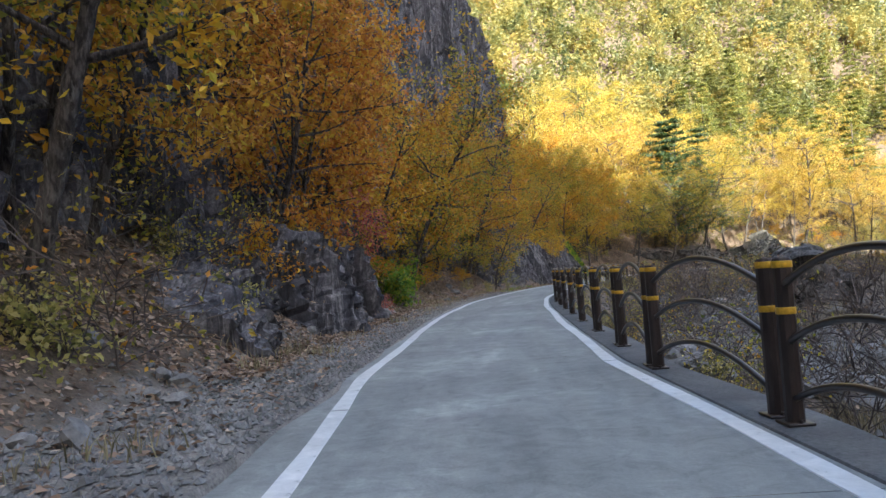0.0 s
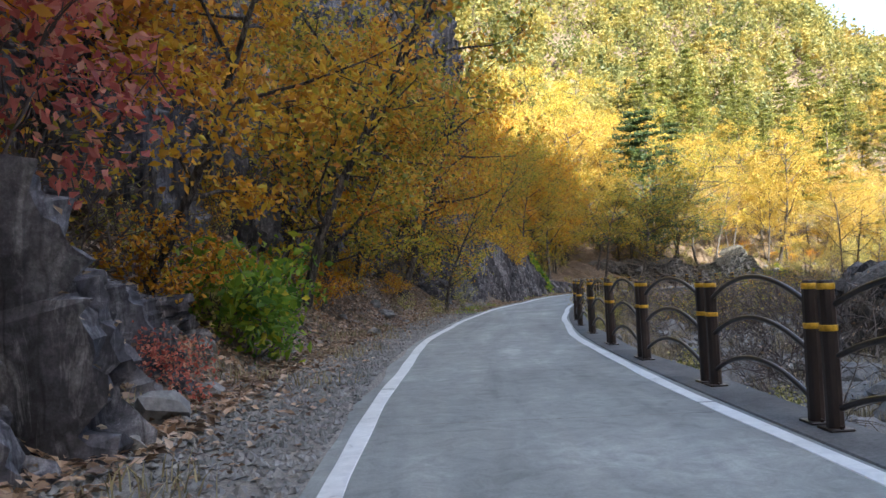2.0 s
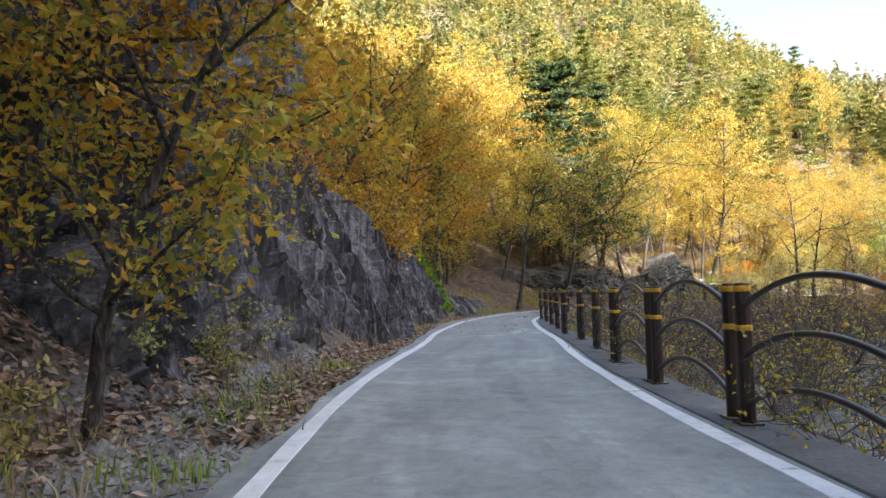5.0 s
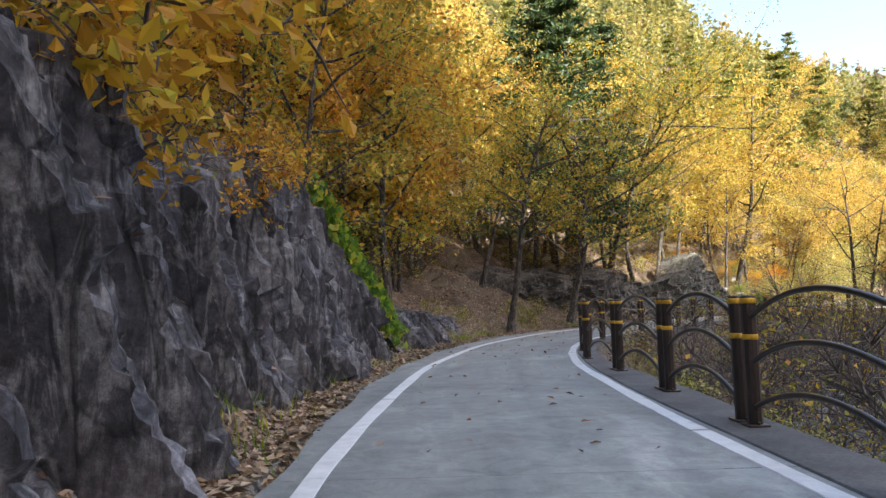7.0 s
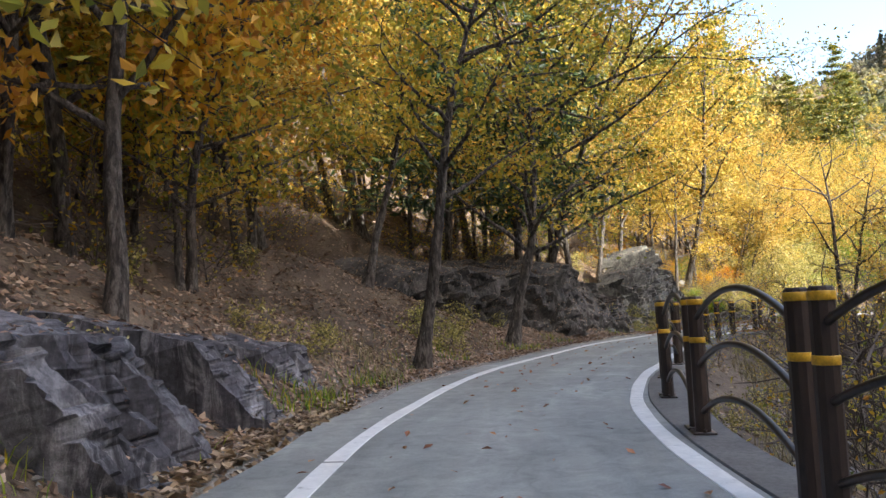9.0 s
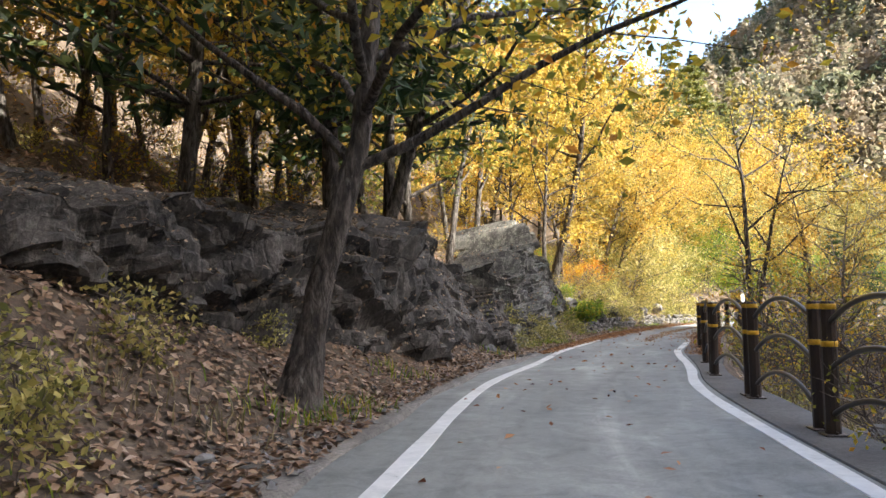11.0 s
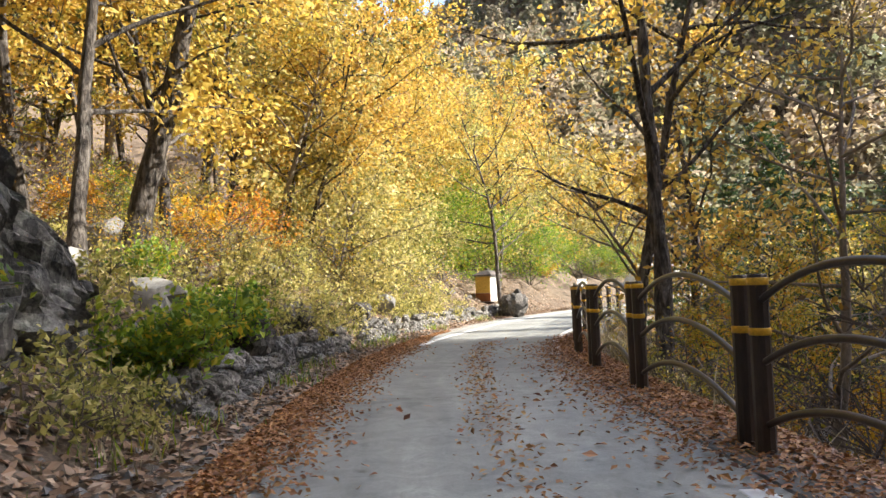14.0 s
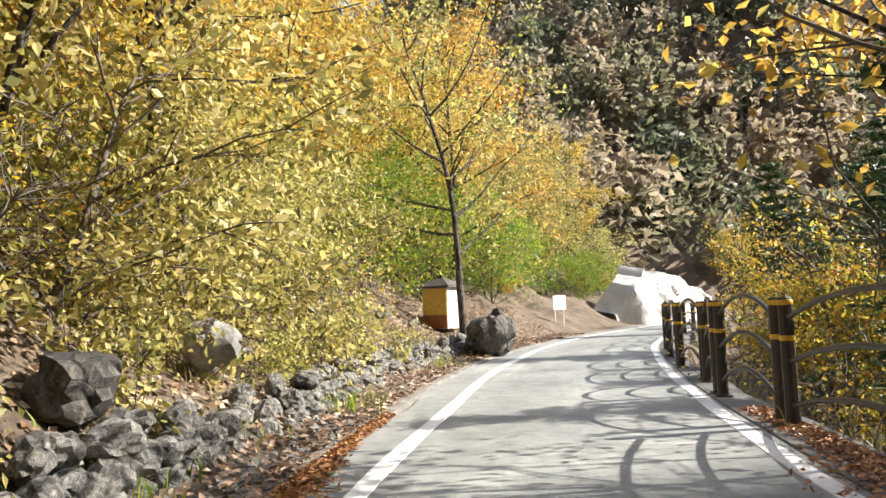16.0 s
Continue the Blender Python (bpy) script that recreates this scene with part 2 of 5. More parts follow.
M_VINE = leaf_material("leaf_vine", [(0.0, (0.072, 0.156, 0.024)), (0.5, (0.192, 0.312, 0.03)), (0.85, (0.36, 0.432, 0.036)), (1.0, (0.6, 0.432, 0.036))])
M_RED = leaf_material("leaf_red", [(0.0, (0.4, 0.07, 0.06)), (0.6, (0.62, 0.17, 0.14)), (1.0, (0.66, 0.32, 0.2))])
M_PINE = leaf_material("pine_needles", [(0.0, (0.019, 0.046, 0.019)), (0.6, (0.052, 0.104, 0.033)), (1.0, (0.156, 0.182, 0.046))], through=0.2)
# Pine needles again, with the sunlight put into a yellower, lighter colour.
M_PINE_SUN = leaf_material("larch_needles", [(0.0, (0.08, 0.12, 0.03)), (0.5, (0.2, 0.22, 0.05)), (1.0, (0.38, 0.34, 0.07))], through=0.3)
M_FAR = leaf_material("far_foliage", [(0.0, (0.09, 0.12, 0.05)), (0.3, (0.21, 0.22, 0.08)), (0.55, (0.34, 0.3, 0.1)), (0.8, (0.46, 0.36, 0.11)), (1.0, (0.42, 0.26, 0.08))], through=0.5, patch=0.17)
# Leafless grey-brown tones, lightened in place of hazy backlight on the far slope.
M_FARDARK = leaf_material("far_foliage_grey", [(0.0, (0.096, 0.125, 0.077)), (0.35, (0.192, 0.192, 0.115)), (0.65, (0.355, 0.288, 0.211)), (0.85, (0.422, 0.326, 0.25)), (1.0, (0.451, 0.317, 0.144))], through=0.55, patch=0.08)
M_DRY = leaf_material("dead_leaves", [(0.0, (0.081, 0.048, 0.028)), (0.4, (0.207, 0.127, 0.074)), (0.75, (0.356, 0.236, 0.149)), (1.0, (0.483, 0.368, 0.265))], through=0.1)
M_DRYRED = leaf_material("fallen_leaves_orange", [(0.0, (0.14, 0.05, 0.02)), (0.5, (0.32, 0.13, 0.045)), (1.0, (0.45, 0.24, 0.09))], through=0.1)
M_STRAW = leaf_material("dry_grass", [(0.0, (0.12, 0.1, 0.05)), (0.5, (0.3, 0.24, 0.13)), (1.0, (0.42, 0.36, 0.22))], through=0.25)
M_TWIG = surface("grey_twigs", [(0.3, (0.07, 0.058, 0.05)), (0.7, (0.16, 0.13, 0.11))], 3, 30)
M_BARK = surface("bark", [(0.36, (0.02, 0.016, 0.014)), (0.48, (0.06, 0.049, 0.041)), (0.6, (0.15, 0.132, 0.115))], 13.0, 42, stretch=(1, 1, 0.3), bump=1.0, bump_far=0.09, spots=(9.0, 0.6, (0.2, 0.195, 0.175)))
M_PALEBARK = surface("pale_bark", [(0.3, (0.11, 0.09, 0.075)), (0.6, (0.22, 0.19, 0.16)), (0.8, (0.36, 0.32, 0.28))], 3.0, 24, stretch=(1, 1, 0.4), bump=0.6)
M_ROCK = broken_rock("cliff_rock", (0.026, 0.025, 0.03), (0.07, 0.068, 0.08), (0.175, 0.172, 0.186), 0.8, (1, 1, 0.26), (0.35, 0.3, 0), 0.7, 0.6)
M_DARKROCK = broken_rock("dark_rock", (0.021, 0.02, 0.02), (0.059, 0.054, 0.049), (0.128, 0.118, 0.108), 1.3, (1, 1, 1), (0.4, 0.2, 0.3), 0.5, 0.4)
M_LICHEN = broken_rock("lichened_rock", (0.038, 0.036, 0.035), (0.098, 0.095, 0.088), (0.18, 0.176, 0.161), 1.4, (1, 1, 0.7), (0.375, 0.225, 0.225), 0.6, 0.3, lichen=(0.255, 0.262, 0.217))
M_WALLSTONE = broken_rock("wall_stone", (0.06, 0.057, 0.054), (0.15, 0.145, 0.135), (0.28, 0.27, 0.25), 3.0, (1, 1, 1), (0.4, 0.3, 0.1), 0.4, 0.35)
M_STONE = surface("river_stone", [(0.3, (0.11, 0.108, 0.105)), (0.6, (0.24, 0.235, 0.225)), (0.8, (0.4, 0.39, 0.37))], 1.5, 14, bump=0.8, bump_far=0.05)
M_GROUND = surface("forest_floor", [(0.25, (0.055, 0.042, 0.03)), (0.5, (0.13, 0.095, 0.065)), (0.75, (0.22, 0.165, 0.115))], 1.3, 16, bump=1.0, bump_far=0.08, spots=(0.8, 0.66, (0.09, 0.1, 0.03)))
M_GRAVEL = surface("gravel_verge", [(0.25, (0.1, 0.095, 0.09)), (0.5, (0.2, 0.185, 0.165)), (0.75, (0.3, 0.275, 0.245))], 1.6, 26, bump=1.0, bump_far=0.04, spots=(1.2, 0.62, (0.13, 0.095, 0.065)))


def two_grounds(name, near, far, edge, soft):
    """Two kinds of ground that meet along an uneven line beside the road."""
    m, nt, b = nodes_of(name)
    v = place_vec(nt)
    cols = []
    for stops, coarse, fine in (near, far):
        big, small = noise_node(nt, coarse, 6, 0.65, v, 0.5), noise_node(nt, fine, 5, 0.75, v)
        col = ramp_node(nt, big, stops)
        speck = ramp_node(nt, small, [(0.3, (0.4, 0.4, 0.4)), (0.5, (1, 1, 1)), (0.72, (1.6, 1.58, 1.55))])
        cols.append((mix_node(nt, 0.9, col, speck, "MULTIPLY"), small, big))
    uv = nt.nodes.new("ShaderNodeSeparateXYZ")
    nt.links.new(nt.nodes.new("ShaderNodeUVMap").outputs["UV"], uv.inputs[0])
    wob = nt.nodes.new("ShaderNodeMath")
    wob.operation = "MULTIPLY_ADD"
    nt.links.new(noise_node(nt, 0.9, 5, 0.7, v), wob.inputs[0])
    wob.inputs[1].default_value = soft
    nt.links.new(uv.outputs["Y"], wob.inputs[2])
    rng_ = nt.nodes.new("ShaderNodeMapRange")
    rng_.inputs["From Min"].default_value, rng_.inputs["From Max"].default_value = edge + soft * 0.5 - 0.25, edge + soft * 0.5 + 0.25
    nt.links.new(wob.outputs[0], rng_.inputs["Value"])
    nt.links.new(mix_node(nt, rng_.outputs[0], cols[0][0], cols[1][0]), b.inputs["Base Color"])
    b.inputs["Roughness"].default_value = 0.95
    bump_node(nt, b, [(cols[1][2], 0.7, 0.06), (cols[0][1], 1.0, 0.025)])
    return m


GRAVEL = [(0.25, (0.115, 0.108, 0.099)), (0.5, (0.223, 0.205, 0.182)), (0.75, (0.351, 0.324, 0.29))]
LITTER = [(0.25, (0.054, 0.041, 0.03)), (0.5, (0.126, 0.094, 0.066)), (0.75, (0.216, 0.168, 0.12))]
M_VERGE = two_grounds("verge_gravel_and_leaves", (GRAVEL, 1.6, 30), (LITTER, 1.2, 18), 0.0, 1.6)
M_BANK = two_grounds("bank_earth_and_stones", (LITTER, 1.4, 20), ([(0.25, (0.06, 0.06, 0.058)), (0.5, (0.15, 0.148, 0.14)), (0.75, (0.28, 0.275, 0.265))], 0.8, 9), 0.0, 3.0)

# ---------------------------------------------------------------- the road's line
KNOTS = [(4.3, -60), (3.9, -34), (3.6, -14), (3.45, -4), (3.3, 5), (3.2, 14), (3.35, 23.6), (3.9, 30.2), (4.6, 35), (5.2, 38.6), (5.95, 42.4), (7.4, 48.5),
         (9.1, 54.0), (10.5, 59), (12.1, 64.4), (13.9, 68.9), (16.3, 73.6), (19.4, 77.9), (23.0, 81.4), (28.55, 86.15), (32.7, 88.8), (35.95, 90.8), (43.0, 94.9),
         (48.8, 97.7), (53.2, 99.3), (56.1, 100.1), (60.7, 101.2), (65.2, 102.0), (71.5, 102.6), (78, 102.7), (86, 102.0), (97, 100.6), (110, 96), (128, 84)]
EDGE = 1.95                 # centre to the slab's edge


def half(s):
    """Centre to the painted lines: the lane narrows in places."""
    return np.interp(s, [0, 6, 12, 18, 24, 30, 36, 42, 48, 54, 60, 66, 72, 78, 84, 90, 96, 102, 108, 114, 120, 126, 132, 150], [1.6, 1.64, 1.66, 1.72, 1.67, 1.69, 1.69, 1.71, 1.71, 1.63, 1.63, 1.52, 1.39, 1.38, 1.6, 1.56, 1.51, 1.41, 1.43, 1.46, 1.51, 1.53, 1.62, 1.61])


def mid(s):
    """How far the lane's middle lies to the right of the centre line."""
    return np.interp(s, [0, 6, 12, 18, 24, 30, 36, 42, 48, 54, 60, 66, 72, 78, 84, 90, 96, 102, 108, 114, 120, 126, 132, 150], [0.26, -0.11, -0.07, -0.08, 0, -0.07, -0.02, 0.06, 0.03, 0.03, 0.06, 0.17, 0.12, 0.2, 0.25, 0.13, 0.06, -0.27, -0.15, -0.05, -0.04, 0.17, 0.37, 0.18])


def fence_o(s):
    """Centre line to the middle of the fence posts."""
    return np.interp(s, [-40, 1.85, 5.08, 7.66, 10.5, 19.1, 21.66, 24.56, 27.34, 30.4, 33.46, 36.04, 38.84, 41.64, 44.54, 55.98, 58.31, 61.34, 64.1, 67.19, 70.09, 72.7, 86.88, 89.34, 92.05, 95.29, 98.04, 101.41, 103.8, 106.59, 109.18, 112.53, 115.01, 117.57, 120.47, 124.92, 127.27, 129.11, 160], [2.04, 2.13, 1.88, 1.95, 2, 2.11, 2.11, 2.07, 2.05, 2.06, 1.99, 2.02, 2.1, 2.13, 2.14, 2.24, 2.1, 2.21, 2.25, 2.15, 1.81, 1.78, 2.28, 2.2, 2.13, 1.95, 1.8, 1.95, 1.66, 1.66, 1.72, 1.84, 1.77, 1.83, 1.93, 2.11, 2.03, 2.23, 2.2])


def spline(points, step):
    p = np.array(points, float)
    p = np.vstack([2 * p[0] - p[1], p, 2 * p[-1] - p[-2]])
    out = []
    for i in range(1, len(p) - 2):
        u = np.linspace(0, 1, 24, endpoint=False)[:, None]
        a, b, c, d = p[i - 1], p[i], p[i + 1], p[i + 2]
        out.append(0.5 * (2 * b + (c - a) * u + (2 * a - 5 * b + 4 * c - d) * u**2 + (3 * b - a - 3 * c + d) * u**3))
    q = np.vstack(out + [p[-2:-1]])
    s = np.r_[0, np.cumsum(np.linalg.norm(np.diff(q, axis=0), axis=1))]
    t = np.arange(0, s[-1], step)
    return t, np.stack([np.interp(t, s, q[:, 0]), np.interp(t, s, q[:, 1])], 1)


RS, RP = spline(KNOTS, 0.5)
RT = np.gradient(RP, axis=0)
RT /= np.linalg.norm(RT, axis=1, keepdims=True)
RN = np.stack([RT[:, 1], -RT[:, 0]], 1)      # to the right
RN = np.stack([np.convolve(np.pad(RN[:, k], 4, "edge"), np.ones(9) / 9, "valid") for k in (0, 1)], 1)
S0 = float(np.interp(0.0, RP[:60 * 2 + 20, 1], RS[:60 * 2 + 20]))
RS = RS - S0                                  # s = 0 where y = 0


def on_road(s, o, z=0.0):
    """World points from the way along the road, the way to its right and the height."""
    s, o = np.broadcast_arrays(np.asarray(s, float), np.asarray(o, float))
    x = np.interp(s, RS, RP[:, 0]) + o * np.interp(s, RS, RN[:, 0])
    y = np.interp(s, RS, RP[:, 1]) + o * np.interp(s, RS, RN[:, 1])
    return np.stack([x, y, np.broadcast_to(np.asarray(z, float), x.shape)], -1)


def to_road(xy):
    """The way along and the way to the right of plan points."""
    xy = np.atleast_2d(np.asarray(xy, float))
    s, o = np.empty(len(xy)), np.empty(len(xy))
    for k in range(0, len(xy), 4000):
        q = xy[k : k + 4000]
        d = ((q[:, None] - RP[None, ::2]) ** 2).sum(-1)
        i = d.argmin(1) * 2
        r = q - RP[i]
        s[k : k + 4000] = RS[i] + (r * RT[i]).sum(1)
        o[k : k + 4000] = np.sign((r * RN[i]).sum(1)) * np.maximum(np.linalg.norm(r, axis=1), 1e-6)
        near = np.abs((r * RT[i]).sum(1)) < 1.0
        o[k : k + 4000] = np.where(near, (r * RN[i]).sum(1), o[k : k + 4000])
    return s, o


def ease(x, a, b):
    t = np.clip((x - a) / (b - a), 0, 1)
    return t * t * (3 - 2 * t)


def land(x, y, s=None, o=None):
    """Height of the land."""
    x, y = np.asarray(x, float), np.asarray(y, float)
    shape = x.shape
    x, y = x.ravel(), y.ravel()
    if s is None:
        s, o = to_road(np.stack([x, y], 1))
    s, o = np.ravel(s), np.ravel(o)
    a = -o - EDGE                              # beyond the slab, uphill side
    b = o - 2.2                                # beyond the fence, stream side
    p3 = np.stack([x, y, np.zeros_like(x)], 1)
    rough = fbm(p3, 5.0, 4, 1.0)
    shoulder = np.interp(s, [-60, 0, 10, 30, 45, 50, 72, 80, 95, 110, 130, 150], [2.4, 2.4, 2.0, 2.0, 1.8, 0.55, 0.55, 0.9, 0.9, 1.0, 0.8, 1.4])
    steep = np.interp(s, [-60, 5, 20, 48, 52, 70, 78, 100, 120, 128, 145, 200], [0.6, 0.6, 0.75, 0.7, 0.75, 0.75, 0.55, 0.5, 0.7, 0.5, 0.45, 0.4])
    c = np.maximum(a - shoulder, 0)
    first = np.minimum(c, 2.0) * steep
    slope = np.interp(s, [-60, 0, 60, 80, 100, 140, 200, 260], [0.95, 0.95, 0.9, 0.62, 0.6, 0.6, 0.55, 0.5])
    more = np.maximum(c - 2.0, 0)
    zl = 0.04 * np.clip(a, 0, 2) + first + more * slope * 0.75 + np.maximum(more - 16, 0) * 0.12
    east = np.interp(x, [0, 70, 95, 115, 170, 260], [1.45, 1.45, 1.38, 1.02, 0.44, 0.2])
    zl = np.where(c > 25, zl * (east * ease(c, 25, 90) + 1 - ease(c, 25, 90)), zl)
    zl = zl + rough * np.clip(c * 0.18, 0, 4.0) + 0.03 * rough
    zl = np.where(a < 0, -0.07, zl)
    # stream side
    depth = np.interp(s, [-60, 60, 90, 160], [2.3, 2.3, 2.8, 3.2])
    zr = -0.12 - np.minimum(np.maximum(b, 0) * 0.62, depth)
    zr = zr + np.clip(b - 17, 0, 14) * 0.35 + rough * np.clip(b * 0.2, 0, 0.45)
    zr = np.where(b < 0, -0.07, zr)
    z = np.where(o < 0, zl, zr)
    # unseen ridge to the south-east, crest set to cast the shade; the far hills
    e, f = 0.5 * x - 0.866 * y, 0.866 * x + 0.5 * y
    base = np.interp(f, [-60, 2, 18, 39, 56, 87, 112, 150, 200, 300], [60, 32, 16, 0, -10, -15, -20, 10, 60, 160])
    crest = np.interp(f, [-60, 2, 18, 30, 50, 57, 60, 63, 70, 78, 85, 91, 95.5, 98, 100, 140, 300], [90, 140, 174, 188, 187, 170, 150, 131, 123, 118, 109, 101, 95.5, 76, 57, 50, 60])
    ridge = np.clip(1.0 * (e - base), 0, crest) * ease(e, base - 1, base + 6)
    r = np.hypot((x - 330), (y - 95) * 0.8)
    hill = 150 * ease(1 - r / 215, 0, 1.0)
    back = np.clip((-25 - y) * 0.5, 0, 60) * (x < 20)
    z = z + np.maximum(np.maximum(ridge, hill), back)
    z = z + 1.5 * np.exp(-((x - 29.2) ** 2 + (y - 93.2) ** 2) / 3.4)
    return z.reshape(shape)


# ---------------------------------------------------------------- ground
def build_ground():
    xs = np.r_[np.linspace(-900, -70, 12), np.arange(-60, 190, 2.5), np.linspace(195, 400, 30), np.linspace(430, 1200, 10)]
    ys = np.r_[np.linspace(-900, -290, 6), np.linspace(-270, -106, 30), np.linspace(-100, -25, 14), np.arange(-20, 160, 2.5), np.linspace(165, 420, 34), np.linspace(450, 1200, 9)]
    gx, gy = np.meshgrid(xs, ys, indexing="ij")
    s, o = to_road(np.stack([gx.ravel(), gy.ravel()], 1))
    z = land(gx.ravel(), gy.ravel(), s, o)
    near = 1 - ease(np.abs(o), 11, 15)
    z = z - near * 1.2 * ((s > -55) & (s < 190))
    me = mesh_of("ground", np.stack([gx.ravel(), gy.ravel(), z], 1), grid_faces(len(xs), len(ys)), M_GROUND, True)
    tagged(put("ground", me), "forest floor and mountain slopes covered in brown leaves", "ground", kind="structure")
    ss = np.arange(-40, 176, 0.3)
    left = np.r_[-np.geomspace(1, 14 - EDGE + 1, 70)[::-1] + 1 - EDGE + 0.05, ]
    right = np.geomspace(1, 15 - EDGE, 60) - 1 + EDGE - 0.05
    for name, os_, mat, label in (("verge", left, M_VERGE, "gravel verge and leaf-strewn slope beside the road"),
                                  ("stream_bank", right, M_BANK, "steep brown bank down to a stony stream bed")):
        g = on_road(ss[:, None], os_[None])
        n, m = g.shape[:2]
        S, O = np.broadcast_arrays(ss[:, None], os_[None])
        p = g.reshape(-1, 3)
        z = land(p[:, 0], p[:, 1], S, O)
        fine = fbm(p * [1, 1, 0], 1.7, 3, 2.0) * 0.035 * ease(np.abs(O.ravel()) - EDGE, 0.2, 1.2)
        p[:, 2] = z + fine
        f = grid_faces(n, m)
        cut = (EDGE + np.interp(S.ravel(), [-40, 45, 52, 90, 110, 180], [2.6, 2.3, 0.5, 0.7, 0.5, 0.5])) if name == "verge" else EDGE + 5.5
        uv = np.stack([S.ravel(), np.abs(O.ravel()) - cut], 1)
        me = mesh_of(name, p, f, mat, True, uvs=uv)
        tagged(put(name, me), label, "ground", kind="structure")


build_ground()


# ---------------------------------------------------------------- road
def road_material():
    m, nt, b = nodes_of("worn_concrete")
    along = place_vec(nt, (0.16, 1.1, 1), uv=True)
    cross = place_vec(nt, (0.5, 0.5, 1), uv=True)
    world_v = place_vec(nt)
    streak = noise_node(nt, 1.3, 5, 0.6, along, 0.6)
    cloud = noise_node(nt, 0.9, 6, 0.65, cross, 0.5)
    grain = noise_node(nt, 45, 4, 0.7, world_v)
    col = ramp_node(nt, streak, [(0.3, (0.18, 0.187, 0.182)), (0.46, (0.23, 0.239, 0.23)), (0.6, (0.265, 0.274, 0.26)), (0.74, (0.35, 0.357, 0.34))])
    patch = ramp_node(nt, cloud, [(0.28, (0.66, 0.66, 0.66)), (0.42, (0.9, 0.9, 0.9)), (0.56, (1.03, 1.03, 1.03)), (0.68, (1.4, 1.4, 1.38))])
    col = mix_node(nt, 0.85, col, patch, "MULTIPLY")
    mottle = noise_node(nt, 3.5, 7, 0.75, world_v, 1.0)
    col = mix_node(nt, 0.6, col, ramp_node(nt, mottle, [(0.33, (0.6, 0.6, 0.6)), (0.5, (1, 1, 1)), (0.66, (1.35, 1.35, 1.33))]), "MULTIPLY")
    speck = ramp_node(nt, grain, [(0.3, (0.7, 0.7, 0.7)), (0.55, (1, 1, 1)), (0.75, (1.3, 1.3, 1.3))])
    col = mix_node(nt, 0.5, col, speck, "MULTIPLY")
    nt.links.new(col, b.inputs["Base Color"])
    b.inputs["Roughness"].default_value = 0.75
    bump_node(nt, b, [(cloud, 0.2, 0.02), (grain, 0.5, 0.006)])
    return m


def paint_material():
    m, nt, b = nodes_of("worn_white_paint")
    v = place_vec(nt)
    wear = noise_node(nt, 6, 6, 0.7, v, 0.6)
    grime = noise_node(nt, 1.2, 4, 0.6, v)
    col = ramp_node(nt, wear, [(0.3, (0.26, 0.26, 0.26)), (0.38, (0.62, 0.63, 0.63)), (0.7, (0.8, 0.8, 0.79))])
    col = mix_node(nt, 0.6, col, ramp_node(nt, grime, [(0.3, (0.75, 0.74, 0.72)), (0.6, (1, 1, 1))]), "MULTIPLY")
    nt.links.new(col, b.inputs["Base Color"])
    b.inputs["Roughness"].default_value = 0.6
    bump_node(nt, b, [(wear, 0.3, 0.004)])
    return m


M_ROAD, M_PAINT = road_material(), paint_material()
M_STRIP = surface("kerb_concrete", [(0.3, (0.075, 0.073, 0.07)), (0.6, (0.13, 0.127, 0.122)), (0.8, (0.2, 0.195, 0.185))], 1.2, 30, bump=0.5, bump_far=0.02)


def ribbon(name, s, left, right, z, thick, mat, parent=None, label="", flat=False):
    """A strip along the road with its sides and underside."""
    s = np.asarray(s, float)
    left, right = np.broadcast_to(left, s.shape), np.broadcast_to(right, s.shape)
    prof = [(left, z - thick), (left, z), (right, z), (right, z - thick)] if flat else [(left, z - thick), (left, z - 0.012), (left + 0.012, z), (right - 0.012, z), (right, z - 0.012), (right, z - thick)]
    p = np.stack([on_road(s, o, h) for o, h in prof], 1)
    uv = np.stack([np.stack([s, np.broadcast_to(o, s.shape)], -1) for o, _ in prof], 1)
    me = mesh_of(name, p.reshape(-1, 3), grid_faces(len(s), len(prof)), mat, False, uvs=uv.reshape(-1, 2))
    return put(name, me, parent, label)


def build_road():
    joints = np.r_[-46, np.cumsum(np.full(34, 6.6)) - 46]
    road = tagged(new("road"), "narrow worn grey concrete mountain road", "road", kind="structure")
    for a, b in zip(joints[:-1], joints[1:]):
        if a < 186:
            s = np.linspace(a + 0.004, b - 0.004, 16)
            ribbon("slab", s, np.minimum(mid(s) - half(s) - 0.25, -1.92) + 0.05 * np.sin(s * 1.7), mid(s) + half(s) + 0.2, 0.0, 0.2, M_ROAD, road)
    s = np.arange(-46, 180, 0.5)
    ribbon("edge_strip", s, mid(s) + half(s) + 0.15, fence_o(s) + 0.3 + 0.03 * np.sin(s * 0.9), 0.015, 0.35, M_STRIP, road, "grey concrete edge strip under the fence")
    r = np.random.default_rng(3)
    for side in (-1, 1):
        at = -40.0
        while at < 178:
            long = r.uniform(1.2, 3.0) if 96 < at < 120 else r.uniform(7, 16)
            gap = r.uniform(0.1, 0.4) if 96 < at < 120 else 0.05
            hidden = 107 < at < 118.5 if side < 0 else 107 < at < 117
            if not hidden:
                s = np.linspace(at, at + long, max(4, int(long / 0.4)))
                line = mid(s) + side * half(s) + 0.02 * np.sin(s * 0.8)
                wide = 0.092 + 0.006 * np.sin(s * 2.3)
                ribbon("edge_line", s, line - wide, line + wide, 0.006, 0.008, M_PAINT, road, "worn white painted edge line")
            at += long + gap


build_road()

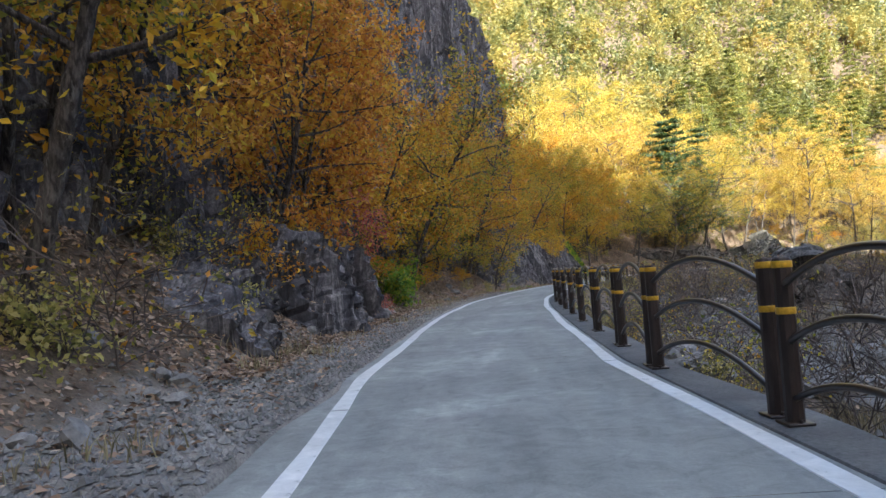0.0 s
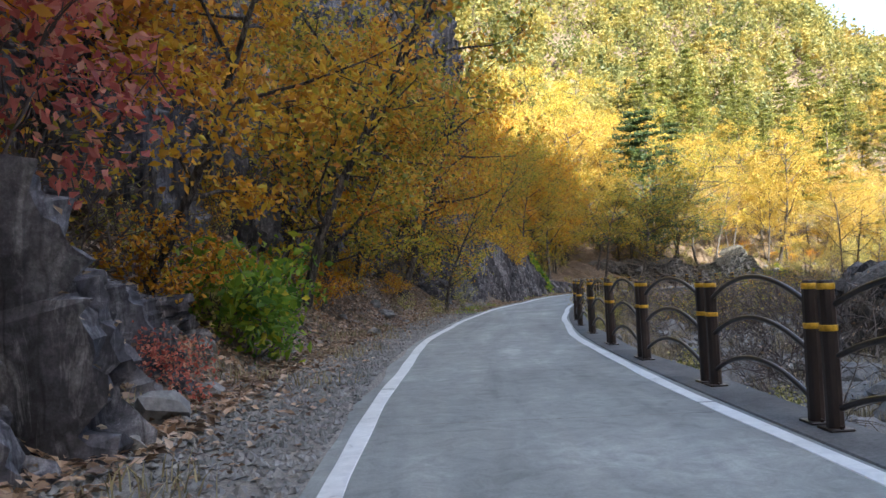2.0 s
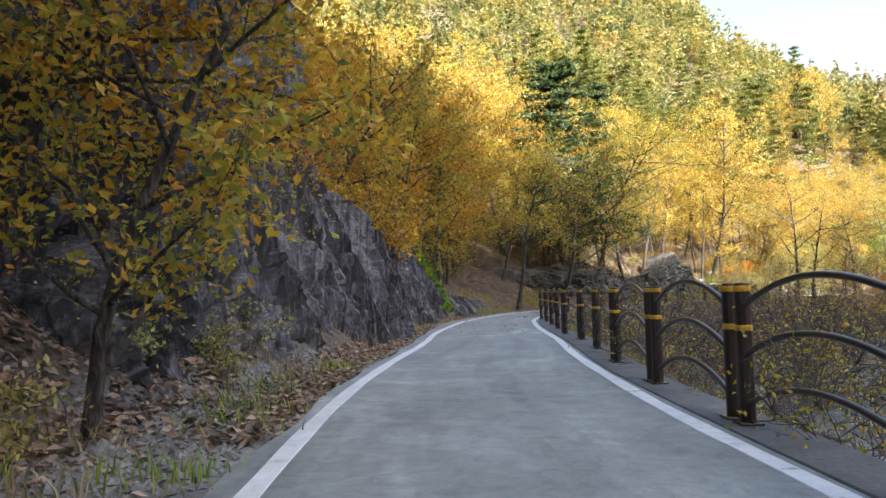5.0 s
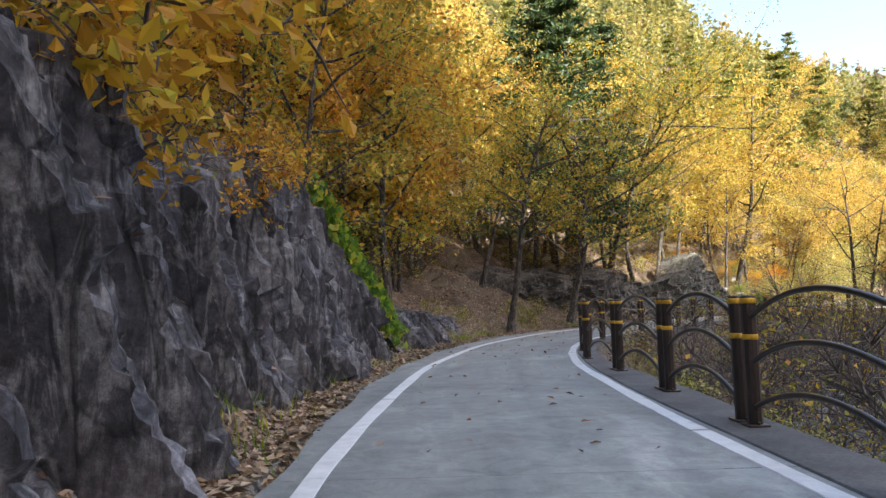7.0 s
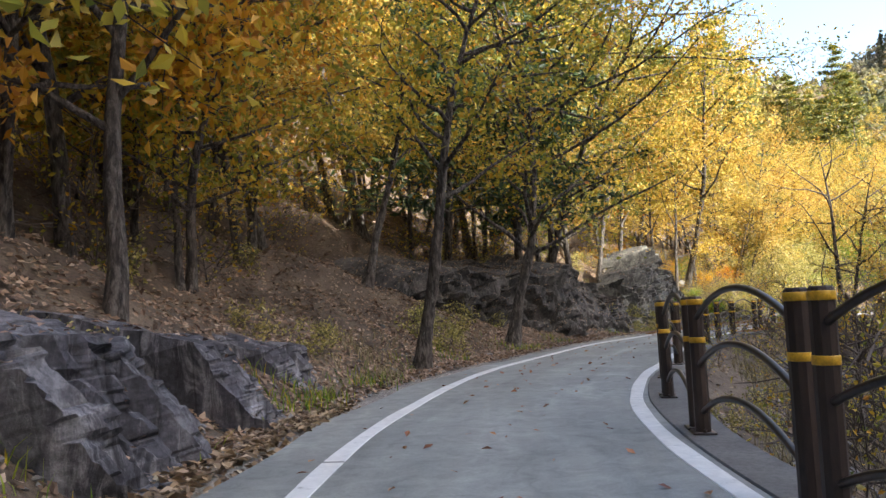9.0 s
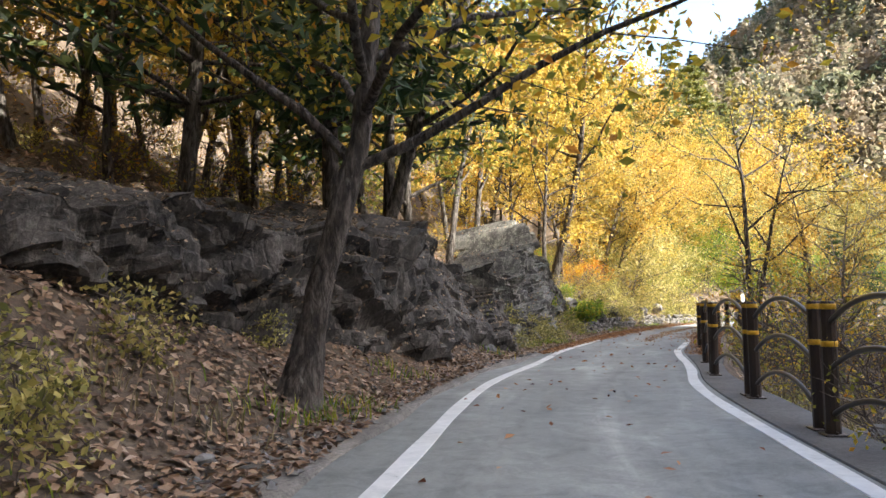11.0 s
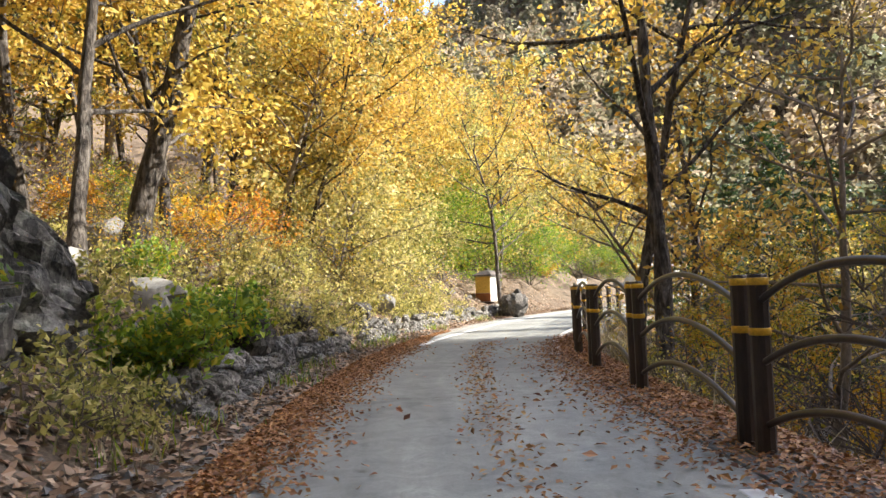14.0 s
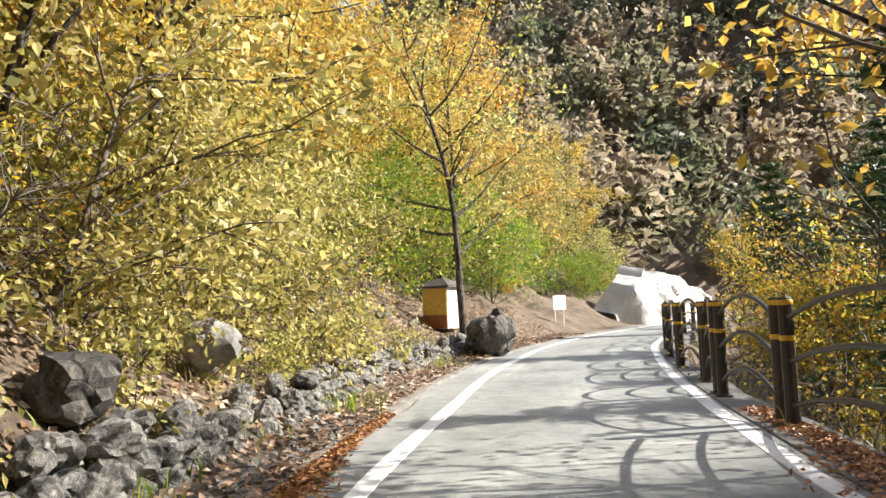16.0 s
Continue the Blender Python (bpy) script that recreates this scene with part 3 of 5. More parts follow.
# ---------------------------------------------------------------- guard fence
M_POST = surface("dark_brown_post", [(0.3, (0.022, 0.014, 0.011)), (0.6, (0.04, 0.026, 0.02)), (0.8, (0.07, 0.047, 0.037))], 3, 40, rough=0.55, bump=0.4, bump_far=0.01, stretch=(1, 1, 0.2))
M_RAIL = surface("brown_rail", [(0.3, (0.03, 0.021, 0.017)), (0.6, (0.055, 0.042, 0.035)), (0.8, (0.11, 0.09, 0.075))], 3, 40, rough=0.35, bump=0.2, bump_far=0.006, metal=0.4)
M_BAND = surface("yellow_band", [(0.3, (0.55, 0.3, 0.02)), (0.7, (0.72, 0.43, 0.03))], 6, 40, rough=0.45, bump=0.15, bump_far=0.004)


def lathe(profile, sides=14, flute=0.0):
    bm = bmesh.new()
    rings = []
    for rad, z in profile:
        rings.append([bm.verts.new((rad * (1 - flute * (k % 2)) * math.cos(2 * math.pi * k / sides), rad * (1 - flute * (k % 2)) * math.sin(2 * math.pi * k / sides), z)) for k in range(sides)])
    for a, b in zip(rings[:-1], rings[1:]):
        for k in range(sides):
            bm.faces.new((a[k], a[(k + 1) % sides], b[(k + 1) % sides], b[k]))
    bm.faces.new(rings[-1])
    bm.faces.new(rings[0][::-1])
    for f in bm.faces:
        f.smooth = len(f.verts) == 4 and flute == 0
    return bm


def build_fence():
    fence = tagged(new("guard_fence"), "dark brown post fence with arched tubular rails and yellow bands", "fence")
    top, rad = 1.2, 0.068
    post = part("post", lathe([(rad * 1.02, 0.0), (rad, 0.05), (rad * 0.98, top - 0.03), (rad * 0.9, top - 0.008), (rad * 0.8, top)], 20, 0.05), M_POST, fence, "dark brown ribbed post")
    for z0 in (top - 0.075, top - 0.41):
        part("band", lathe([(rad * 1.0, z0), (rad * 1.045, z0 + 0.004), (rad * 1.045, z0 + 0.046), (rad * 1.0, z0 + 0.05)], 20), M_BAND, post, "yellow reflective band")
    bm = bmesh.new()
    bmesh.ops.create_cube(bm, size=1, matrix=Matrix.Diagonal((0.22, 0.2, 0.02, 1)))
    bmesh.ops.bevel(bm, geom=bm.edges[:], offset=0.006, segments=1, affect="EDGES")
    bmesh.ops.translate(bm, verts=bm.verts, vec=(0, 0, 0.01))
    for dx in (-0.09, 0.09):
        bmesh.ops.create_cone(bm, cap_ends=True, segments=6, radius1=0.016, radius2=0.014, depth=0.03, matrix=Matrix.Translation((dx, 0.0, 0.03)))
    part("base_plate", bm, M_RAIL, post, "bolted steel base plate")
    knots = [-9.26, -6.48, -3.71, -0.93, 1.85, 5.08, 7.66, 10.5, 13.37, 16.24, 19.1, 21.66, 24.56, 27.34, 30.4, 33.46, 36.04, 38.84, 41.64, 44.54, 47.4, 50.26, 53.12, 55.98, 58.31, 61.34, 64.1, 67.19, 70.09, 72.7, 75.54, 78.37, 81.21, 84.04, 86.88, 89.34, 92.05, 95.29, 98.04, 101.41, 103.8, 106.59, 109.18, 112.53, 115.01, 117.57, 120.47, 124.92, 127.27, 129.11, 131.96, 134.8, 137.65, 140.5, 143.35, 146.2, 149.05, 151.89, 154.74, 157.59, 160.42, 163.25, 166.07, 168.9, 171.73, 174.56]
    where = np.array(knots)
    rails, pair = {}, 0.15

    def at(s):
        p = on_road(s, fence_o(s), 0.015)
        q = on_road(s + 0.5, fence_o(s + 0.5), 0.015)
        return p, math.degrees(math.atan2(q[1] - p[1], q[0] - p[0]))

    first = True
    for s_at, s_next in zip(where[:-1], where[1:]):
        for ds in (-pair, pair):
            p, turn = at(s_at + ds)
            m = pose(*p, random.uniform(-0.6, 0.6), random.uniform(-0.6, 0.6), turn)
            if first:
                post.matrix_basis, first = m, False
            else:
                copy_thing(post, m)
        p0, p1 = at(s_at + pair)[0], at(s_next - pair)[0]
        v = p1 - p0
        span, turn = np.linalg.norm(v), math.degrees(math.atan2(v[1], v[0]))
        key = round(span, 1)
        if key not in rails:
            u = np.linspace(0.02, 0.98, 17)
            arc = np.stack([u * span, 0 * u, 0.25 * (1 - (2 * u - 1) ** 2)], 1)
            vs, fs = tubes([(arc, np.full(len(u), 0.025))], 8)
            rails[key] = mesh_of("rail", vs, fs, M_RAIL, True)
        for z in (0.99, 0.58, 0.17):
            put("rail", rails[key], fence, "arched brown steel rail", pose(p0[0], p0[1], p0[2] + z, 0, 0, turn))


build_fence()

# ---------------------------------------------------------------- rock
def facets(p, cell, amp, seed, stretch=(1, 1, 1), tilt=0.5):
    """Broken rock: each cell of space is one tilted plane."""
    r = np.random.default_rng(seed)
    q = p / (np.asarray(stretch) * cell)
    lo, hi = np.floor(q.min(0)) - 1, np.ceil(q.max(0)) + 1
    dims = (hi - lo).astype(int) + 1
    ax = [np.arange(d) for d in dims]
    g = np.stack(np.meshgrid(*ax, indexing="ij"), -1).reshape(-1, 3)
    jit = r.uniform(0, 1, (len(g), 3))
    seeds, level, lean = (lo + g + jit), r.normal(0, 0.6, len(g)), r.normal(0, tilt, (len(g), 3))
    cellof = (np.floor(q) - lo).astype(int)
    best, out = np.full(len(p), 1e9), np.zeros(len(p))
    for dx in (-1, 0, 1):
        for dy in (-1, 0, 1):
            for dz in (-1, 0, 1):
                c = np.clip(cellof + [dx, dy, dz], 0, dims - 1)
                i = (c[:, 0] * dims[1] + c[:, 1]) * dims[2] + c[:, 2]
                w = q - seeds[i]
                d = (w**2).sum(1)
                hit = d < best
                best = np.where(hit, d, best)
                out = np.where(hit, level[i] + (w * lean[i]).sum(1), out)
    return out * amp


def slab_relief(s, z, seed, scale):
    """Tilted slabs that stand side by side, each broken across at a few heights; in units of the relief."""
    r = np.random.default_rng(seed)
    out = np.zeros(z.shape)
    for narrow, wide, level, tilt, breaks in ((0.7, 2.0, 0.8, 1.1, 2), (0.3, 0.8, 0.3, 0.6, 2), (0.12, 0.3, 0.08, 0.25, 2)):
        edges = s[0] - 0.01 + np.r_[0, np.cumsum(r.uniform(narrow, wide, int((s[-1] - s[0]) / (narrow * scale)) + 4) * scale)]
        n = len(edges)
        k = np.searchsorted(edges, s) - 1
        rel = (s - edges[k]) / (edges[k + 1] - edges[k]) - 0.5
        out += (r.normal(0, level, n)[k] + r.normal(0, tilt, n)[k] * rel)[:, None]
        for _ in range(breaks):
            at = r.uniform(0.15, 1.0, n)[k] * z.max() + r.normal(0, 0.8, n)[k] * rel * scale
            out += r.normal(0, level * 0.6, n)[k][:, None] * (z > at[:, None])
            out += r.normal(0, level * 0.25, n)[k][:, None] * (z - at[:, None]) / scale * (z > at[:, None])
    return np.clip(out, -2.2, 2.2)


def rock_face(name, s0, s1, foot, height, lean, mat, label, category, step=0.16, amp=0.3, cell=0.9, seed=1, back=3.0, stretch=(1, 1, 1.8), slant=0.3, rise=0.21, chip=1.0, slabs=False):
    """A wall of broken rock along the road, its top running back into the hill. foot, height and lean are knots along s."""
    s = np.arange(s0, s1, step)
    f, h, l = (np.interp(s, *zip(*k)) for k in (foot, height, lean))
    h = h * (1 + 0.16 * np.clip(fbm(np.stack([s, 0 * s, 0 * s], 1), 1.9, 4, seed * 0.37), -1, 1))
    rows = max(10, int(h.max() / step))
    v = np.linspace(0, 1, rows)
    tail = np.linspace(0, 1, 10)[1:]
    O = np.concatenate([-f[:, None] - l[:, None] * h[:, None] * v[None], (-f - l * h)[:, None] - back * tail[None]], 1)
    S = np.broadcast_to(s[:, None], O.shape)
    if slabs:
        S = S - slant * np.minimum(h[:, None], 6) * np.r_[v, np.ones(len(tail))][None]
    p = on_road(S, O).reshape(-1, 3)
    foot_z = land(*on_road(s, -f)[:, :2].T, s, -f)[:, None] - 0.25
    Z = np.concatenate([foot_z + (h[:, None] + 0.25) * v[None], foot_z + h[:, None] + 0.25 + rise * tail[None] * back], 1)
    p[:, 2] = Z.ravel()
    n2 = np.interp(S.ravel(), RS, RN[:, 0]), np.interp(S.ravel(), RS, RN[:, 1])
    nrm = np.stack([n2[0], n2[1], np.full(len(p), 0.25)], 1)
    p = p.copy()
    i = np.abs(RS - 0.5 * (s0 + s1)).argmin()
    up = RN[i] * np.mean(l) + RT[i] * slant
    q = p + np.stack([up[0] * p[:, 2], up[1] * p[:, 2], 0 * p[:, 2]], 1)
    d = facets(q, cell * 2.6, amp * 1.7, seed, stretch, 0.8) + facets(q, cell, amp * 0.7, seed + 1, stretch, 0.8) + facets(q, cell * 0.45, chip * amp * 0.5, seed + 2, np.asarray(stretch) * [1, 1, 0.6], 0.8) + facets(p, cell * 0.3, chip * amp * 0.25, seed + 3) + amp * 0.3 * fbm(p, 0.7, 3, seed)
    if slabs:
        d = amp * slab_relief(s, Z - Z[:, :1], seed, cell).ravel() + facets(p, cell * 0.45, chip * amp * 0.4, seed + 3, (1, 1, 1.6)) + facets(p, cell * 0.2, chip * amp * 0.14, seed + 4) + amp * 0.22 * fbm(p, 0.9, 4, seed)
    fade = np.minimum(ease(S.ravel(), s0, s0 + 1.2), 1 - ease(S.ravel(), s1 - 1.4, s1 - 0.2))
    p += nrm * (d * (0.3 + 0.7 * fade) - (1 - fade) * 0.9)[:, None]
    p[:, 2] -= ((1 - fade) * h.repeat(O.shape[1]) * 0.55)
    me = mesh_of(name, p, grid_faces(*O.shape), mat, True)
    me.set_sharp_from_angle(angle=radians(16 if slabs else 24))
    return tagged(put(name, me), label, category)


rock_face("cliff", -12, 56, [(-12, 8.5), (8, 8.0), (25, 7.5), (38, 7.0), (46, 5.4), (50, 4.9), (56, 5.2)], [(-12, 22), (30, 24), (46, 23), (52, 21), (56, 15)], [(-12, 0.16), (36, 0.1), (46, 0.03), (56, 0.06)], M_ROCK,
          "tall grey fractured cliff above the leafy slope", "cliff", step=0.3, amp=0.6, cell=1.3, seed=20, back=9, slant=0.12, chip=1.0, slabs=True)
rock_face("rock_outcrop", 7.5, 25, [(7, 4.6), (9, 4.0), (12, 4.4), (14, 3.7), (18, 3.9), (21, 4.2), (25, 4.8)],
          [(7.5, 0.4), (9, 0.9), (10.5, 1.5), (12, 1.1), (13.4, 2.0), (15, 2.4), (16.6, 1.6), (18.2, 2.3), (20, 1.4), (22, 1.1), (25, 0.3)], [(7, 0.7), (12, 0.5), (18, 0.3), (25, 0.6)], M_ROCK,
          "dark jagged rock outcrop at the edge of the gravel verge", "rock", amp=0.3, cell=0.55, seed=5, back=2.4, step=0.09, slant=0.22, chip=1.3, slabs=True)
rock_face("rock_wall", 45, 81, [(45, 3.6), (50, 3.0), (56, 2.55), (66, 2.5), (72, 2.6), (76, 2.8), (81, 3.2)],
          [(45, 0.8), (48, 1.8), (52, 3.5), (56, 4.3), (58, 3.0), (60, 2.3), (63, 2.5), (66, 3.1), (69, 3.5), (69.8, 2.7), (71.5, 1.6), (74, 0.9), (81, 0.4)], [(45, 0.5), (55, 0.34), (66, 0.36), (70, 0.4), (74, 0.9)], M_ROCK,
          "steep wall of grey layered rock beside the road", "rock wall", step=0.08, amp=0.27, cell=0.75, seed=9, back=2.4, slant=0.4, chip=0.7, slabs=True)


def boulder_mesh(name, seed, mat, size=(1, 1, 1), levels=3, amp=0.17):
    bm = bmesh.new()
    bmesh.ops.create_icosphere(bm, subdivisions=levels, radius=1.0)
    p = np.array([v.co for v in bm.verts])
    n = p / np.linalg.norm(p, axis=1, keepdims=True)
    d = facets(p + seed * 7.3, 0.9, amp, seed, tilt=0.7) + facets(p + seed * 3.1, 0.4, amp * 0.5, seed + 50, tilt=0.7) + 0.04 * fbm(p + seed, 0.5, 3, seed)
    p = n * (1 + d)[:, None] * np.asarray(size)
    for v, q in zip(bm.verts, p):
        v.co = q
    me = bpy.data.meshes.new(name)
    for f in bm.faces:
        f.smooth = True
    bm.to_mesh(me)
    bm.free()
    me.set_sharp_from_angle(angle=radians(22))
    me.materials.append(mat)
    return me


def ground_at(x, y):
    return float(land(np.array([x]), np.array([y]))[0])


def boulder(x, y, size, seed, mat, label, sink=0.3, levels=4, turn=0.0, z=None, name="boulder"):
    base = ground_at(x, y) if z is None else z
    me = boulder_mesh(name, seed, mat, size, levels)
    return tagged(put(name, me, m=pose(x, y, base + size[2] * (1 - sink), 0, 0, turn)), label, "boulder")


# ---------------------------------------------------------------- trees
def limb(start, way, length, r, n=6, bend=0.25, lift=0.1):
    pts = [np.array(start, float)]
    way = np.array(way, float)
    for _ in range(n):
        way = way + r.normal(0, bend, 3) * 0.4 + [0, 0, lift]
        way /= np.linalg.norm(way)
        pts.append(pts[-1] + way * length / n)
    return np.array(pts)


def tree_parts(seed, H=7.0, spread=2.6, low=0.3, limbs=14, leaves=3500, leaf=0.13, girth=0.11, lean=0.1, clump=0.22, droop=0.35, twigs=4):
    """Trunk tubes and leaf blades of a broad-leaved tree."""
    r = np.random.default_rng(seed)
    trunk = limb((0, 0, -0.3), (r.normal(0, lean), r.normal(0, lean), 1), H + 0.3, r, 10, 0.16, 0.05)
    rad = np.linspace(1, 0.12, len(trunk)) ** 0.9 * girth
    rad[0] *= 1.35
    wood, thin, pts = [(trunk, rad)], [], []
    for k in range(limbs):
        u = low + (0.97 - low) * (k + r.uniform(0, 1)) / limbs
        i = u * (len(trunk) - 1)
        a = trunk[int(i)] + (trunk[min(int(i) + 1, len(trunk) - 1)] - trunk[int(i)]) * (i - int(i))
        az = k * 2.4 + r.normal(0, 0.5)
        up = r.uniform(0.15, 0.9)
        shape = math.sin(math.pi * min(1, 0.22 + 0.72 * (u - low) / (1 - low))) ** 0.8
        length = spread * (0.45 + 0.65 * shape) * r.uniform(0.75, 1.25)
        b = limb(a, (math.cos(az), math.sin(az), up), length, r, 6, 0.3, 0.03)
        wood.append((b, np.linspace(0.42, 0.1, len(b)) * girth * (1.1 - 0.5 * u)))
        for _ in range(twigs):
            j = r.integers(2, len(b))
            d = b[-1] - b[0]
            d = d / (np.linalg.norm(d) + 1e-6) + r.normal(0, 0.65, 3)
            c = limb(b[j], d / np.linalg.norm(d), length * r.uniform(0.3, 0.6), r, 3, 0.4, 0.0)
            thin.append((c, np.linspace(0.012, 0.004, len(c))))
            pts.append(c[1:])
        pts.append(b[3:])
    pts = np.concatenate(pts)
    if girth > 0.14:
        u = np.linspace(0, len(trunk) - 1, 46)
        fine = np.stack([np.interp(u, np.arange(len(trunk)), trunk[:, k]) for k in range(3)], 1)
        flare = 1 + 0.55 * np.exp(-u * 2.2) + 0.05 * np.sin(u * 3.1 + seed) + r.normal(0, 0.035, len(u))
        wood[0] = (fine + r.normal(0, 0.008, fine.shape), np.interp(u, np.arange(len(trunk)), rad) * flare)
    vs, fs = tubes(wood, 9 if girth > 0.14 else 6)
    if thin:
        v2, f2 = tubes(thin, 3)
        fs = np.concatenate([fs, f2 + len(vs)])
        vs = np.concatenate([vs, v2])
    if leaves:
        c = pts[r.integers(0, len(pts), leaves)] + r.normal(0, clump, (leaves, 3)) * [1, 1, 0.75]
        lv, lf = leaf_cards(c, leaf, r, droop)
    else:
        lv = lf = None
    return vs, fs, lv, lf


def pine_parts(seed, H=12.0, spread=2.6, low=0.25, whorls=16, leaves=3500, leaf=0.28, girth=0.14):
    """Trunk and needle sprays of a conifer with level layered boughs."""
    r = np.random.default_rng(seed)
    trunk = limb((0, 0, -0.3), (r.normal(0, 0.03), r.normal(0, 0.03), 1), H + 0.3, r, 10, 0.05, 0.1)
    wood = [(trunk, np.linspace(1, 0.08, len(trunk)) * girth)]
    pts = []
    for k in range(whorls):
        u = low + (1 - low) * (k + 0.5) / whorls
        z = u * (len(trunk) - 1)
        a = trunk[int(z)] + (trunk[min(int(z) + 1, len(trunk) - 1)] - trunk[int(z)]) * (z - int(z))
        for _ in range(r.integers(3, 6)):
            az = r.uniform(0, 6.28)
            length = spread * (1.05 - u) ** 0.75 * r.uniform(0.6, 1.2) * 1.25
            b = limb(a, (math.cos(az), math.sin(az), 0.12), length, r, 5, 0.15, -0.02)
            wood.append((b, np.linspace(0.3, 0.06, len(b)) * girth))
            pts.append(b[1:])
            pts.append(b[2:])
    pts = np.concatenate(pts)
    vs, fs = tubes(wood, 5)
    c = pts[r.integers(0, len(pts), leaves)] + r.normal(0, 0.26, (leaves, 3)) * [1, 1, 0.3]
    lv, lf = leaf_cards(c, leaf, r, 0.1, 0.28)
    return vs, fs, lv, lf


KINDS = {}


def tree_kind(key, data, bark, foliage, label, category="tree", crown="crown", name="tree"):
    vs, fs, lv, lf = data
    tm = mesh_of("trunk", vs, fs, bark, True)
    cm = mesh_of(crown, lv, lf, foliage) if lv is not None else None
    KINDS[key] = (tm, cm, label, category, crown, name)


def plant(key, x, y, size=1.0, turn=None, z=None, group="", stretch=1.0, tip=(0, 0), label=""):
    """A tree of a kind, its foot a little in the ground."""
    tm, cm, lab, category, crown, name = KINDS[key]
    ob = tagged(new(name), label or lab, category, group)
    turn = random.uniform(0, 360) if turn is None else turn
    put("trunk", tm, ob)
    if cm is not None:
        put(crown, cm, ob)
    ob.matrix_basis = pose(x, y, ground_at(x, y) if z is None else z, tip[0], tip[1], turn) @ Matrix.Diagonal((size, size, size * stretch, 1))
    return ob


for k in range(3):
    tree_kind(f"rust{k}", tree_parts(100 + k, 7.5, 2.5, 0.14, 18, 5600, 0.15), M_BARK, M_RUST, "oak sapling with rust-orange autumn leaves on the slope")
    tree_kind(f"orange{k}", tree_parts(110 + k, 7.0, 2.6, 0.24, 15, 4600, 0.15), M_BARK, M_ORANGE, "slender tree with golden orange autumn leaves")
    tree_kind(f"olive{k}", tree_parts(120 + k, 7.5, 2.7, 0.14, 18, 5600, 0.14), M_BARK, M_OLIVE, "slender tree with olive and yellow autumn leaves")
    tree_kind(f"gold{k}", tree_parts(130 + k, 8.5, 3.0, 0.25, 15, 5000, 0.135), M_BARK, M_GOLD, "tree with bright golden yellow autumn leaves")
    tree_kind(f"lime{k}", tree_parts(140 + k, 8.0, 2.8, 0.2, 15, 4200, 0.16), M_PALEBARK, M_LIME, "tree with yellow-green autumn leaves")
    tree_kind(f"bare{k}", tree_parts(150 + k, 7.5, 2.8, 0.2, 18, 700, 0.13, twigs=7), M_PALEBARK, M_GOLD, "nearly bare dark-branched tree with a few leaves")
    tree_kind(f"tall{k}", tree_parts(160 + k, 12, 3.4, 0.35, 16, 4200, 0.19, 0.17), M_BARK, M_GOLD, "tall dark-trunked tree with yellow crown")
for k in range(2):
    tree_kind(f"green{k}", tree_parts(170 + k, 9.0, 3.0, 0.25, 17, 5200, 0.16, 0.17), M_BARK, M_GREEN, "dark leaning tree with dull green leaves")
    tree_kind(f"pine{k}", pine_parts(180 + k, 13, 3.0, 0.18, 18, 5200, 0.34), M_BARK, M_PINE, "dark green pine tree with layered boughs", name="pine_tree")
    # Pines whose needle colour already carries the sunlight.
    tree_kind(f"larch{k}", pine_parts(190 + k, 14, 2.8, 0.25, 17, 4200, 0.36), M_PALEBARK, M_PINE_SUN, "tall pine with sunlit yellowish green boughs", name="pine_tree")
    tree_kind(f"shrub{k}", tree_parts(200 + k, 1.6, 1.1, 0.1, 14, 350, 0.09, 0.02, 0.3, twigs=8), M_TWIG, M_OLIVE, "tangled grey twiggy shrub with few leaves", "shrub", "foliage", "shrub")
    tree_kind(f"leafy{k}", tree_parts(210 + k, 1.5, 0.9, 0.08, 14, 1400, 0.11, 0.025, 0.3, 0.14), M_TWIG, M_ORANGE, "small bush of golden orange leaves", "shrub", "foliage", "shrub")
    tree_kind(f"weed{k}", tree_parts(220 + k, 0.7, 0.6, 0.05, 12, 500, 0.1, 0.012, 0.3, 0.12), M_TWIG, M_LIME, "low clump of yellow-green weeds", "plant", "foliage", "weed")
for k in range(2):
    tree_kind(f"brush{k}", tree_parts(250 + k, 1.6, 1.2, 0.08, 16, 60, 0.08, 0.02, 0.3, twigs=10), M_TWIG, M_DRY, "tangled bare grey brush", "shrub", "foliage", "shrub")
tree_kind("vinegreen", tree_parts(231, 1.0, 0.8, 0.05, 14, 1500, 0.13, 0.012, 0.3, 0.17), M_TWIG, M_VINE, "leafy green bush at the foot of the rocks", "shrub", "foliage", "shrub")
tree_kind("redbush", tree_parts(241, 1.6, 0.9, 0.1, 12, 900, 0.12, 0.02, 0.3, 0.13), M_TWIG, M_RED, "small maple with dusty red leaves", "shrub", "foliage", "shrub")


